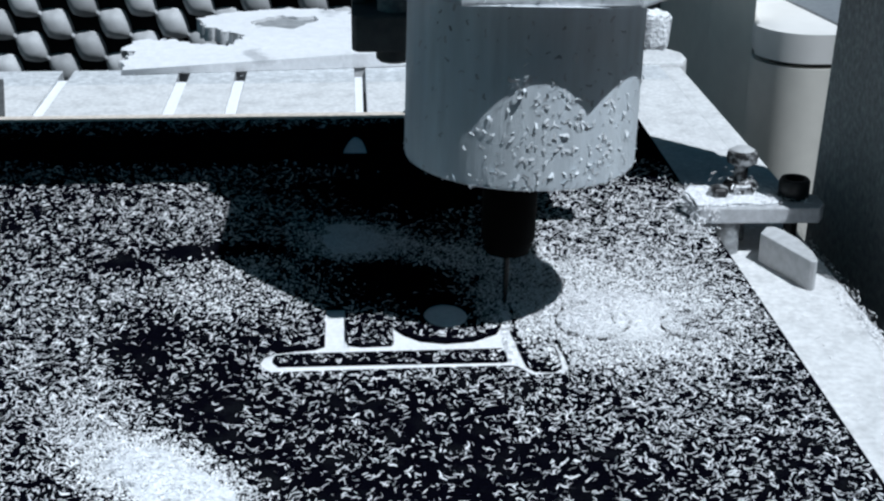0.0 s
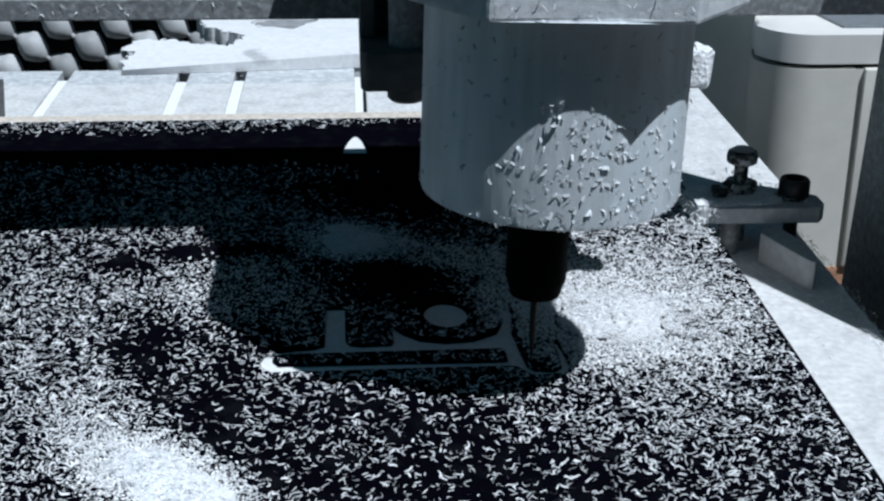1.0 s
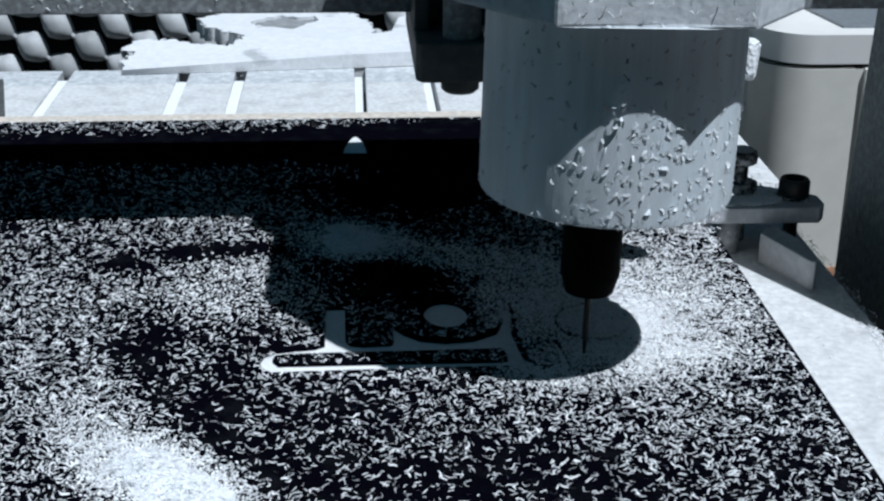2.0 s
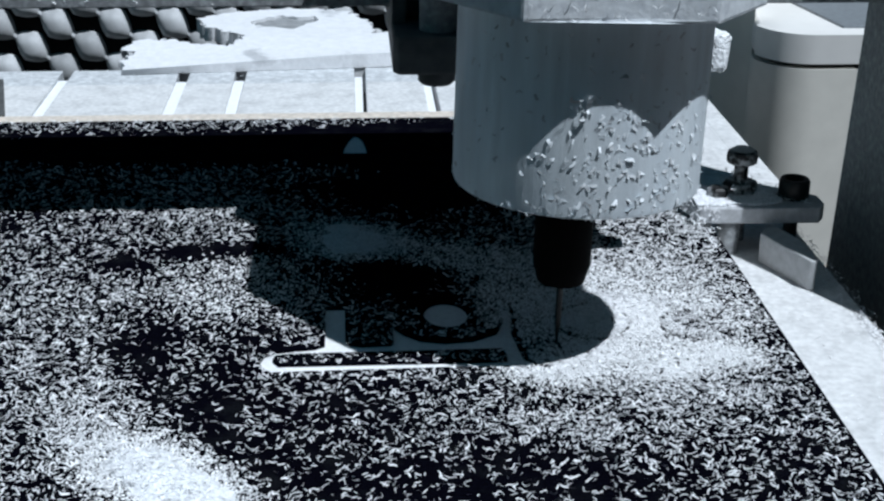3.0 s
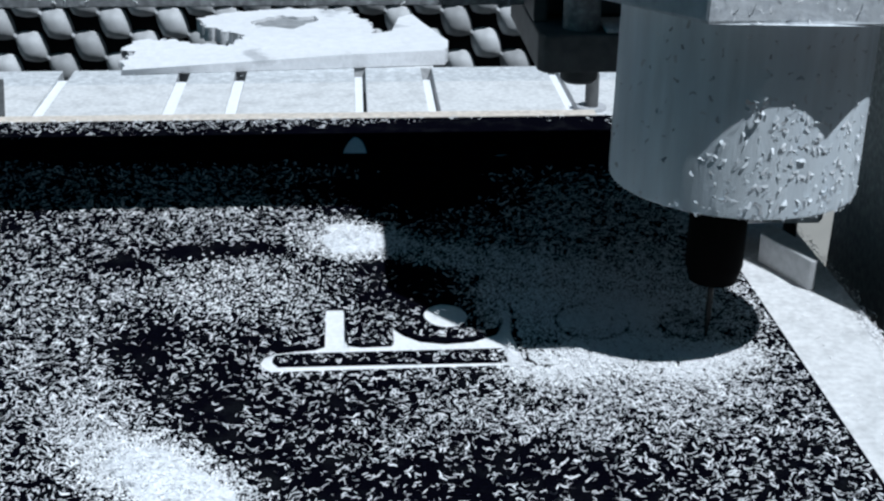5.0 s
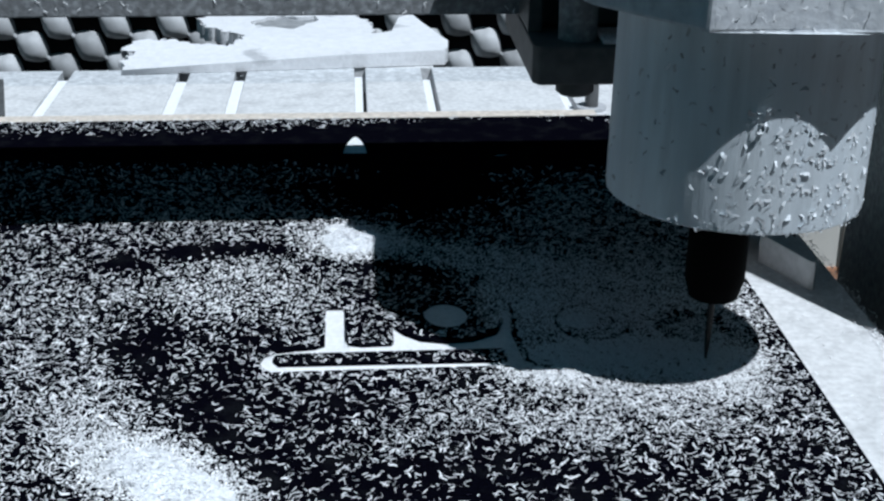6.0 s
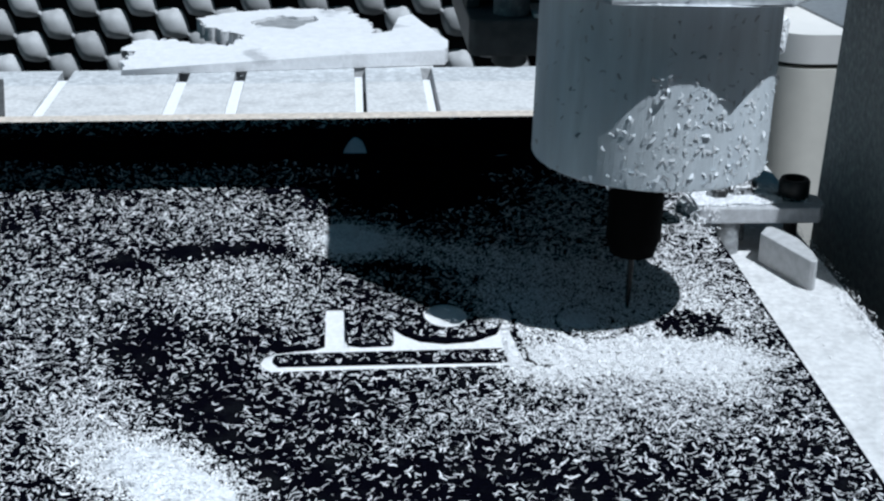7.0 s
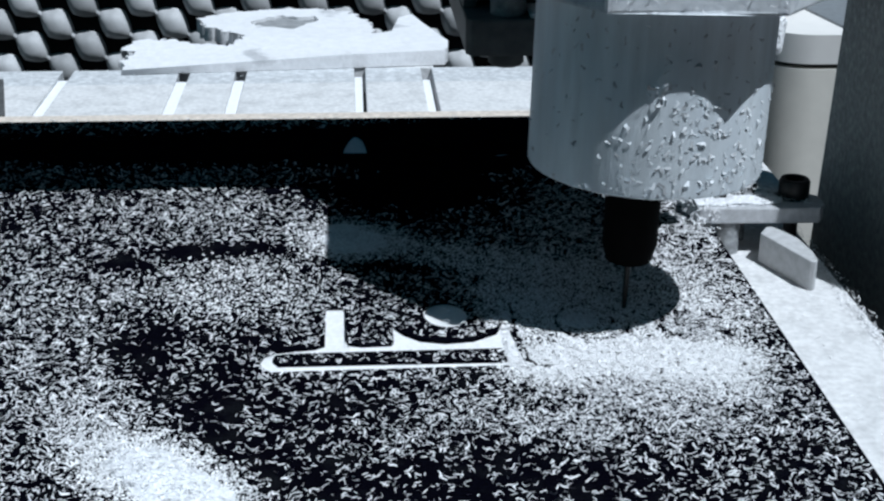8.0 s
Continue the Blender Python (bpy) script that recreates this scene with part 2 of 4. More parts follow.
def beige_case():
    case = thing("beige_case", "beige plastic case with a pale rounded lid, standing beyond the bed", "case")
    x0, x1, y0, y1 = 0.2640, 0.40, 0.85, 1.02

    def rounded(inset, r=0.034):
        a, b, c, d = x0 + inset, x1 - inset, y0 + inset, y1 - inset
        pts = []
        for cx, cy, s in ((b - r, d - r, 0), (a + r + 0.022, d - r, 90), (a + r, c + r, 180), (b - r, c + r, 270)):
            for k in range(13):
                q = radians(s + k * 90 / 12)
                pts.append((cx + r * math.cos(q), cy + r * math.sin(q)))
        return pts

    part("rear_column", prism([(0.2675, 0.8950), (0.2490, 0.940), (0.2490, 1.10), (0.300, 1.10), (0.2890, 1.03), (0.2845, 0.99), (0.2745, 0.93)], -0.85, 0.16, 0.001), CASE, case, "taller beige column at the back of the case")
    part("body", prism(rounded(0.0002), -0.85, -0.0185, 0.0008), CASE, case, smooth=True)
    part("seam", prism(rounded(0.006, 0.030), -0.0186, -0.0150), SEAM, case, "dark gap under the lid")
    lid = part("lid", prism(rounded(0.0), -0.0152, 0.004, 0.005, 4), CASE_LID, case, "pale rounded lid", smooth=True)
    part("display_panel", prism([(0.318, 0.868), (0.395, 0.868), (0.395, 0.96), (0.305, 0.96)], 0.0025, 0.0058, 0.001), CASE_PANEL, lid, "dark grey panel in the lid")
    part("base_panel", prism(rounded(-0.0006), -0.30, -0.157, 0.001), TERRACOTTA, case, "terracotta coloured base panel", smooth=True)
    part("drawer_front", box(0.3285, 0.372, 0.8465, 0.853, -0.156, -0.0178, 0.002), CASE, case, smooth=True)
    part("drawer_gap", box(0.3235, 0.3285, 0.8505, 0.853, -0.156, -0.0178), SEAM, case, "dark gap beside the drawer")


# ------------------------------------------------------------------ bed of the machine
BED_Z = -0.012
SLOTS = (-0.1785, -0.1070, -0.0725, 0.0002, 0.0415, 0.1195)


def machine_bed():
    bed = thing("machine_bed", "dust-covered slotted aluminium bed of a router", "machine bed")
    edges = [-0.570]
    for x in SLOTS:
        edges += [x, x + 0.0068]
    edges.append(0.1925)
    for a, b in zip(edges[0::2], edges[1::2]):
        part("bed_plank", box(a, b, 0.10, 0.8075, BED_Z - 0.016, BED_Z, 0.0006), BED, bed)
        part("bed_plank_end", box(a, b, 0.8077, 0.842, BED_Z - 0.016, BED_Z - 0.0003, 0.0006), BARE_BED, bed, "barer grey end of the plank")
    for k, x in enumerate(SLOTS):
        fill = (0.0066, 0.0066, 0.0062, 0.0048, 0.0046, 0.0050)[k]
        # Slot floors are near-black: the shade of their depth is in the colour.
        part("slot_floor", box(x - 0.001, x + 0.0078, 0.10, 0.840, BED_Z - 0.024, BED_Z - 0.0160), SLOT_SHADE, bed, "slot floor with its shade painted near-black")
        part("slot_dust", box(x + 0.0001, x + fill, 0.10, 0.818 + random.uniform(-0.010, 0.010), BED_Z - 0.0158, BED_Z - random.uniform(0.0008, 0.0022), 0.0006), SLOT_DUST, bed, "packed white dust")
    part("cross_bar", box(-0.115, 0.050, 0.8425, 0.895, BED_Z - 0.045, BED_Z - 0.0005, 0.001), BED, bed)
    part("corner_block", prism([(0.165, 0.8425), (0.2085, 0.8425), (0.2135, 0.855), (0.2135, 0.870), (0.206, 0.882), (0.165, 0.886)], BED_Z - 0.045, BED_Z + 0.001, 0.003), BED, bed, "dust-covered corner block")
    part("side_rail", box(0.1928, 0.2065, 0.60, 0.842, BED_Z - 0.03, BED_Z - 0.0015, 0.002), BED, bed)
    part("base", box(-0.56, 0.18, 0.12, 0.80, -0.85, BED_Z - 0.0243, 0.004), CARRIAGE_DARK, bed, "dark base under the bed")
    part("guide_rail", box(0.1803, 0.2222, 0.12, 0.80, -0.170, -0.130, 0.003), CARRIAGE_DARK, bed, "dark guide rail")
    part("guide_rail", box(-0.5998, -0.5603, 0.12, 0.80, -0.170, -0.130, 0.003), CARRIAGE_DARK, bed, "dark guide rail")


def stop_block():
    stop = thing("stop_block", "grey steel stop block at the back of the bed", "block")
    part("block", prism([(-0.235, 0.735), (-0.1900, 0.7375), (-0.2075, 0.812), (-0.250, 0.812)], BED_Z, BED_Z + 0.003, 0.0005), CARRIAGE_DARK, stop)


def bed_bolt():
    bolt = thing("bed_bolt", "short dark bolt standing in a slot of the dusty bed", "bolt")
    part("shank", turned([(0, BED_Z), (0.0038, BED_Z), (0.0038, BED_Z + 0.020), (0.0032, BED_Z + 0.0215), (0, BED_Z + 0.0215)], 24, 0.1333, 0.7450), CARRIAGE_DARK, bolt, smooth=True)
    part("washer", turned([(0, BED_Z + 0.0001), (0.0085, BED_Z + 0.0001), (0.0085, BED_Z + 0.0018), (0, BED_Z + 0.0018)], 28, 0.1333, 0.7450), STEEL, bolt, smooth=True)


def scrap_board():
    rng = random.Random(4)
    corners = [(-0.1410, 0.829), (0.0565, 0.846), (0.0600, 0.856), (0.0605, 0.872), (0.0470, 0.922), (0.0410, 0.950), (0.0310, 0.939), (0.0255, 0.900),
               (0.0140, 0.892), (0.0110, 0.930), (-0.0050, 0.960), (-0.0260, 0.971), (-0.0570, 0.968), (-0.0880, 0.958), (-0.1060, 0.941), (-0.0990, 0.919),
               (-0.0860, 0.904), (-0.0710, 0.893), (-0.0730, 0.880), (-0.0806, 0.868), (-0.0992, 0.875), (-0.1180, 0.884), (-0.1375, 0.882), (-0.1471, 0.868), (-0.1370, 0.858), (-0.1430, 0.848)]
    pts = []
    for k, (a, b) in enumerate(zip(corners, corners[1:] + corners[:1])):
        torn = 8 <= k <= 25
        steps = 9 if torn else 3
        for s in range(steps):
            f = s / steps
            j = 0.0026 if torn else 0.0003
            pts.append((a[0] + (b[0] - a[0]) * f + rng.uniform(-j, j), a[1] + (b[1] - a[1]) * f + rng.uniform(-j, j)))
    board = thing("scrap_board", "torn white foam board offcut lying on the bed's back end", "offcut")
    pit = [(-0.070, 0.930), (-0.058, 0.943), (-0.047, 0.947), (-0.036, 0.941), (-0.026, 0.944), (-0.0235, 0.934), (-0.031, 0.922), (-0.040, 0.906), (-0.053, 0.914), (-0.066, 0.920)]
    ragged = []
    for a, b in zip(pit, pit[1:] + pit[:1]):
        for f in (0.0, 0.25, 0.5, 0.75):
            ragged.append((a[0] + (b[0] - a[0]) * f + rng.uniform(-0.0014, 0.0014), a[1] + (b[1] - a[1]) * f + rng.uniform(-0.0022, 0.0022)))
    bm = plan_cut(pts, [ragged], BED_Z, -0.0025)
    for v in bm.verts:
        # the front edge is crushed flat towards one end
        if v.co.z > -0.005:
            v.co.z -= 0.0064 * min(1.0, max(0.0, (0.025 - v.co.x) / 0.16)) * min(1.0, max(0.0, (0.890 - v.co.y) / 0.058))
    part("board", bm, FOAM, board)
    # The pit's shade is painted into the grey of its floor.
    part("torn_core", prism([(-0.075, 0.900), (-0.020, 0.900), (-0.020, 0.950), (-0.075, 0.950)], BED_Z + 0.0003, -0.0045), SHADED_CORE, board, "torn pit floor, its shade put into the grey")


# ------------------------------------------------------------------ the sheet being engraved
def sheet():
    core = thing("engraved_sheet", "black-faced white-core plastic sheet with engraved outlines, littered with shavings", "plastic sheet")
    x0, x1, y0, y1 = -0.45, 0.1478, 0.12, 0.6925
    ring = [(-0.0290, 0.4060), (-0.0320, 0.4095), (-0.0332, 0.4140), (-0.0316, 0.4188), (-0.0285, 0.4212), (-0.0250, 0.4222), (-0.0150, 0.4238), (-0.0116, 0.4260),
            (-0.0116, 0.4560), (-0.0048, 0.4560), (-0.0046, 0.4290), (-0.0030, 0.4262), (0.0010, 0.4250), (0.0110, 0.4256), (0.0120, 0.4275), (0.0120, 0.4395),
            (0.0155, 0.4336), (0.0210, 0.4285), (0.0297, 0.4262), (0.0395, 0.4275), (0.0480, 0.4330), (0.0512, 0.4420), (0.0519, 0.4530), (0.0545, 0.4530),
            (0.0532, 0.4330), (0.0546, 0.4180), (0.0557, 0.4075), (0.0580, 0.4038), (0.0644, 0.4032), (0.0670, 0.4058), (0.0673, 0.4150), (0.0664, 0.4243),
            (0.0678, 0.4245), (0.0694, 0.4140), (0.0697, 0.4050), (0.0672, 0.4008), (0.0566, 0.4000), (0.0546, 0.4030), (0.0525, 0.4062), (0.0505, 0.4070), (0.0300, 0.4070)]
    island = [(-0.0268, 0.4116), (-0.0288, 0.4150), (-0.0280, 0.4184), (-0.0240, 0.4194), (0.0485, 0.4200), (0.0496, 0.4185), (0.0496, 0.4118), (0.0480, 0.4112), (0.0100, 0.4116)]
    wedge = [(-0.0062, 0.6345), (0.0058, 0.6340), (0.0050, 0.6460), (0.0036, 0.6560), (0.0018, 0.6620), (0.0002, 0.6640), (-0.0014, 0.6620), (-0.0034, 0.6550), (-0.0052, 0.6450)]
    holes = [ring, oval(0.0312, 0.4483, 0.0079, 0.0108, 0.05), oval(-0.006, 0.5366, 0.0079, 0.0066), wedge,
             oval(0.0705, 0.6300, 0.006, 0.0022, 0.25)]
    part("core_layer", box(x0, x1, y0, y1, -0.0060, -0.0012), WHITE_CORE, core, "white plastic core")
    part("top_layer", plan_cut([(x0, y0), (x1, y0), (x1, y1), (x0, y1)], holes, -0.0012, 0.0), BLACK_TOP, core, "black top layer")
    part("top_layer_island", prism(island, -0.0012, 0.0), BLACK_TOP, core)
    spoil = thing("spoil_board", "pale fibreboard spoil board under the black sheet", "board")
    part("board", box(x0, x1 - 0.0005, y0, y1 + 0.006, BED_Z, -0.0061, 0.0003), MDF, spoil)
    part("edge_strip", box(x0, x1 - 0.02, y1 + 0.0003, y1 + 0.0130, -0.0060, -0.0006, 0.0004), MDF, spoil, "pale raised edge strip")


class Litter:
    """How thickly shavings lie: a base with soft oval patches that add or clear."""

    def __init__(self, base):
        self.base, self.patches = base, []

    def add(self, x, y, rx, ry, amount, turn=0.0):
        self.patches.append((x, y, rx, ry, amount, math.cos(turn), math.sin(turn)))

    def at(self, x, y):
        d = self.base
        for cx, cy, rx, ry, k, c, s in self.patches:
            a, b = x - cx, y - cy
            q = ((c * a + s * b) / rx) ** 2 + ((c * b - s * a) / ry) ** 2
            if q < 6:
                d += k * math.exp(-q * q * 0.8)
        n = noise.noise((x * 55, y * 55, 0.0)) * 0.30 + noise.noise((x * 150, y * 150, 3.0)) * 0.22
        return max(0.0, d * (1 + n))


def litter():
    lie = Litter(0.37)
    lie.add(-0.13, 0.40, 0.05, 0.10, 0.14)
    lie.add(-0.118, 0.455, 0.034, 0.050, 0.14)
    lie.add(-0.0600, 0.346, 0.033, 0.0145, 0.9, -0.74)
    lie.add(-0.085, 0.385, 0.016, 0.024, 0.55)
    lie.add(-0.073, 0.425, 0.011, 0.042, -0.36)
    lie.add(-0.045, 0.385, 0.009, 0.048, -0.20)
    lie.add(-0.045, 0.512, 0.030, 0.008, -0.38)
    lie.add(0.012, 0.485, 0.043, 0.027, -0.42)
    lie.add(-0.125, 0.565, 0.040, 0.045, -0.13)
    # Thinned so that this shaded ground reads darker.
    lie.add(0.018, 0.570, 0.050, 0.034, -0.42)
    lie.add(0.000, 0.520, 0.017, 0.020, 0.95)
    # Shavings left out of the gantry's shadow band to deepen its shade.
    lie.add(-0.06, 0.646, 0.26, 0.031, -0.42)
    lie.add(-0.055, 0.550, 0.07, 0.026, 0.20)
    lie.add(-0.085, 0.500, 0.035, 0.020, -0.20)
    lie.add(0.0, 0.365, 0.05, 0.03, -0.08)
    lie.add(0.085, 0.645, 0.095, 0.060, -0.36)
    lie.add(0.079, 0.440, 0.019, 0.018, 0.75)
    lie.add(0.098, 0.410, 0.036, 0.020, 0.45)
    lie.add(0.110, 0.440, 0.030, 0.030, 0.25)
    lie.add(0.100, 0.375, 0.05, 0.030, 0.20)
    lie.add(0.009, 0.4155, 0.037, 0.006, -0.15)
    lie.add(0.0625, 0.4075, 0.0065, 0.0050, -0.45)
    lie.add(0.031, 0.448, 0.012, 0.015, -0.38)
    lie.add(0.035, 0.335, 0.05, 0.03, -0.15)
    lie.add(-0.030, 0.365, 0.018, 0.040, -0.05)
    lie.add(0.02, 0.375, 0.03, 0.014, -0.10)
    lie.add(0.11, 0.52, 0.045, 0.055, 0.30)
    lie.add(0.085, 0.475, 0.045, 0.035, 0.50)
    lie.add(0.143, 0.530, 0.010, 0.025, 0.60)
    rng = random.Random(11)
    spots = []
    for _ in range(156000):
        x, y = rng.uniform(-0.215, 0.1465), rng.uniform(0.30, 0.692)
        if x < -0.30 * y - 0.02 or rng.random() * 1.55 > lie.at(x, y):
            continue
        if clear_of_grooves(x, y):
            spots.append(((x, y, rng.uniform(0, 0.0005) + 0.0008 * max(0, lie.at(x, y) - 0.9) + 0.75 * mound_height(x, y)), (0, 0, 1)))
    coarse = [q for q in spots if q[0][0] > 0.055 + 0.05 * noise.noise((q[0][0] * 40, q[0][1] * 40, 1)) and q[0][1] > 0.44]
    kept = set(id(q) for q in coarse)
    chips("shavings", coarse, None, "long white curled plastic shavings strewn over the black sheet", "shavings")
    chips("short_shavings", [q for q in spots if id(q) not in kept], None, "white curled plastic shavings strewn over the black sheet", "shavings", size=(0.0011, 0.0029), slim=(0.13, 0.24))
    rng = random.Random(12)
    spots = [((rng.uniform(0.150, 0.190), rng.uniform(0.30, 0.84), BED_Z), (0, 0, 1)) for _ in range(700)]
    spots += [((rng.uniform(-0.2, 0.19), rng.uniform(0.70, 0.84), BED_Z), (0, 0, 1)) for _ in range(260)]
    # a ragged ridge of dust along the bed's outer edge
    spots += [((rng.gauss(0.1905, 0.0022), rng.uniform(0.36, 0.56), BED_Z + rng.uniform(0, 0.0012)), (0.2, 0, 1)) for _ in range(900)]
    chips("bed_shavings", spots, None, "white shavings scattered on the dusty bed", "shavings", size=(0.0010, 0.0024))


def fine_dust():
    """Grains too fine to pick apart, thickest round the fresh cut."""
    lie = Litter(0.0)
    lie.add(-0.045, 0.475, 0.034, 0.026, 0.26)
    lie.add(0.090, 0.448, 0.048, 0.036, 0.75)
    lie.add(0.096, 0.416, 0.032, 0.012, 0.35)
    lie.add(-0.002, 0.520, 0.020, 0.018, 0.80)
    lie.add(0.045, 0.500, 0.045, 0.013, 0.60, -0.42)
    lie.add(-0.0580, 0.3425, 0.028, 0.0145, 2.2, -0.78)
    lie.add(0.060, 0.460, 0.016, 0.030, 0.40)
    lie.add(0.031, 0.452, 0.014, 0.018, -0.40)
    rng = random.Random(41)
    spots = []
    for _ in range(290000):
        x, y = rng.uniform(-0.17, 0.1465), rng.uniform(0.315, 0.60)
        if rng.random() * 1.1 < lie.at(x, y) and clear_of_grooves(x, y):
            spots.append((x, y))
    grain = np.random.default_rng(3)
    p = np.array(spots)
    count = len(p)
    turn, half = grain.uniform(0, math.pi, count), grain.uniform(0.00018, 0.00050, count)
    tilt = grain.normal(0, 0.35, (count, 2))
    verts = np.zeros((count, 4, 3))
    for k, (a, b) in enumerate(((-1, -0.6), (1, -0.7), (1.1, 0.6), (-0.9, 0.7))):
        dx = (a * np.cos(turn) - b * np.sin(turn)) * half
        dy = (a * np.sin(turn) + b * np.cos(turn)) * half
        verts[:, k] = np.stack([p[:, 0] + dx, p[:, 1] + dy, 0.0003 + tilt[:, 0] * dx + tilt[:, 1] * dy], 1)
    me = bpy.data.meshes.new("fine_dust")
    me.from_pydata(verts.reshape(-1, 3).tolist(), [], (np.arange(count)[:, None] * 4 + np.arange(4)[None]).tolist())
    me.materials.append(POWDER_GRAIN)
    tagged(new("fine_dust", me), "fine white dust lying on the black sheet", "dust", kind="stuff")


def clear_of_grooves(x, y):
    """The engraved lines stay mostly clean."""
    if 0.050 < x < 0.135 and 0.40 < y < 0.46 and (ring_line(x, y, RINGS[:2]) or groove_shade(x, y)):
        return False
    if ((x - 0.1165) / 0.0140) ** 2 + ((y - 0.4345) / 0.0130) ** 2 < 0.92 + 0.6 * noise.noise((x * 260, y * 260, 9)):
        return noise.cell(Vector((x * 2900, y * 2900, 4))) > 0.80
    if 0.0235 < x < 0.039 and ((x - 0.0312) / 0.0079) ** 2 + ((y - 0.4483) / 0.0108) ** 2 < 1:
        return False
    if -0.0325 < x < 0.050 and (0.4070 < y < 0.4110 or 0.4195 < y < 0.4245):
        return False
    if -0.0116 < x < -0.0048 and 0.42 < y < 0.456:
        return False
    if 0.012 < x < 0.050 and 0.4245 < y < 0.4275 + 0.00003 * ((x - 0.031) * 1000) ** 2:
        return False
    if 0.050 < x < 0.072 and near(HOOK, x, y, 0.0013):
        return noise.cell(Vector((x * 2300, y * 2300, 7))) > 0.85
    return True


MOUNDS = []


def mound_height(x, y):
    top = 0.0
    for cx, cy, rx, ry, h, c, k in MOUNDS:
        a, b = x - cx, y - cy
        top = max(top, h * (1 - ((c * a + k * b) / rx) ** 2 - ((c * b - k * a) / ry) ** 2))
    return top


def mound(x, y, rx, ry, height, seed, turn=0.0, rings=9, sides=44):
    bm = bmesh.new()
    loops = []
    c, s = math.cos(turn), math.sin(turn)
    for k in range(rings + 1):
        f = k / rings
        loop = []
        for i in range(sides):
            a = 2 * math.pi * i / sides
            edge = 1 + 0.26 * noise.noise((math.cos(a) * 1.7 + seed, math.sin(a) * 1.7, 0)) + 0.16 * noise.noise((math.cos(a) * 6 + seed, math.sin(a) * 6, 0))
            u, v = rx * f * edge * math.cos(a), ry * f * edge * math.sin(a)
            px, py = x + c * u - s * v, y + s * u + c * v
            rough = noise.noise((px * 400, py * 400, seed)) * 0.22 + noise.noise((px * 1100, py * 1100, seed)) * 0.12
            z = height * max(0.0, (1 - f * f)) * (1 + rough) + 0.00025 - 0.0005 * (f > 0.99)
            loop.append(bm.verts.new((px, py, z)))
        loops.append(loop)
    for a, b in zip(loops, loops[1:]):
        for i in range(sides):
            j = (i + 1) % sides
            bm.faces.new((a[i], b[i], b[j], a[j]))
    bmesh.ops.remove_doubles(bm, verts=bm.verts[:], dist=1e-6)
    return bm


def heap(name, label, x, y, rx, ry, height, seed, turn=0.0):
    """A low mound of powder and shavings on the sheet."""
    MOUNDS.append((x, y, rx, ry, height, math.cos(turn), math.sin(turn)))
    tagged(part(name, mound(x, y, rx, ry, height, seed, turn), POWDER, smooth=True), label, "powder heap", kind="stuff")


def heaps():
    heap("powder_heap", "heap of white powder and shavings near the sheet's front", -0.0555, 0.3415, 0.025, 0.0105, 0.0024, 1, -0.74)
    heap("powder_heap", "small heap of white powder beside an engraved disc", -0.001, 0.520, 0.0125, 0.014, 0.0012, 2)
    heap("powder_heap", "round heap of fresh white powder by the cut", 0.078, 0.440, 0.0075, 0.0065, 0.0009, 3)


DRIFTS = []


def near(line, x, y, reach):
    for (ax, ay), (bx, by) in zip(line, line[1:]):
        f = max(0.0, min(1.0, ((x - ax) * (bx - ax) + (y - ay) * (by - ay)) / ((bx - ax) ** 2 + (by - ay) ** 2)))
        if math.hypot(x - ax - f * (bx - ax), y - ay - f * (by - ay)) < reach:
            return True
    return False


def groove_shade(x, y):
    """The groove wall's shadow along the fresh outline's inner edge, drawn as a gap in the powder."""
    return near(SHADE_LINE, x, y, 0.0006 + 0.0006 * noise.noise((x * 300, y * 300, 2)))


SHADE_LINE = [(0.0548, 0.4560), (0.0550, 0.4450), (0.0544, 0.4330), (0.0558, 0.4180), (0.0567, 0.4085), (0.0588, 0.4048), (0.0640, 0.4043)]
HOOK = [(0.0537, 0.4330), (0.0540, 0.4180), (0.0552, 0.4045), (0.0575, 0.4019), (0.0655, 0.4020), (0.0684, 0.4052), (0.0684, 0.4140), (0.0672, 0.4243)]
RINGS = ((0.0825, 0.4387, 0.0128, 0.0145), (0.0815, 0.4395, 0.0085, 0.0085), (0.1180, 0.4330, 0.0120, 0.0120), (0.1195, 0.4360, 0.0078, 0.0062))


def ring_line(x, y, rings=RINGS):
    """Thin round furrows that the cutter leaves in the dust."""
    for cx, cy, rx, ry in rings:
        if abs(math.hypot((x - cx) / rx, (y - cy) / ry) - 1) < 0.05 + 0.07 * noise.noise((x * 240, y * 240, 6)):
            return True
    return False


def thin(x, y):
    """Away from the swept band the powder lies in clots with the black sheet between them."""
    return noise.noise((x * 420, y * 420, 12)) + 0.6 * noise.noise((x * 1100, y * 1100, 5)) < (0.08 if y > 0.424 else -0.30)


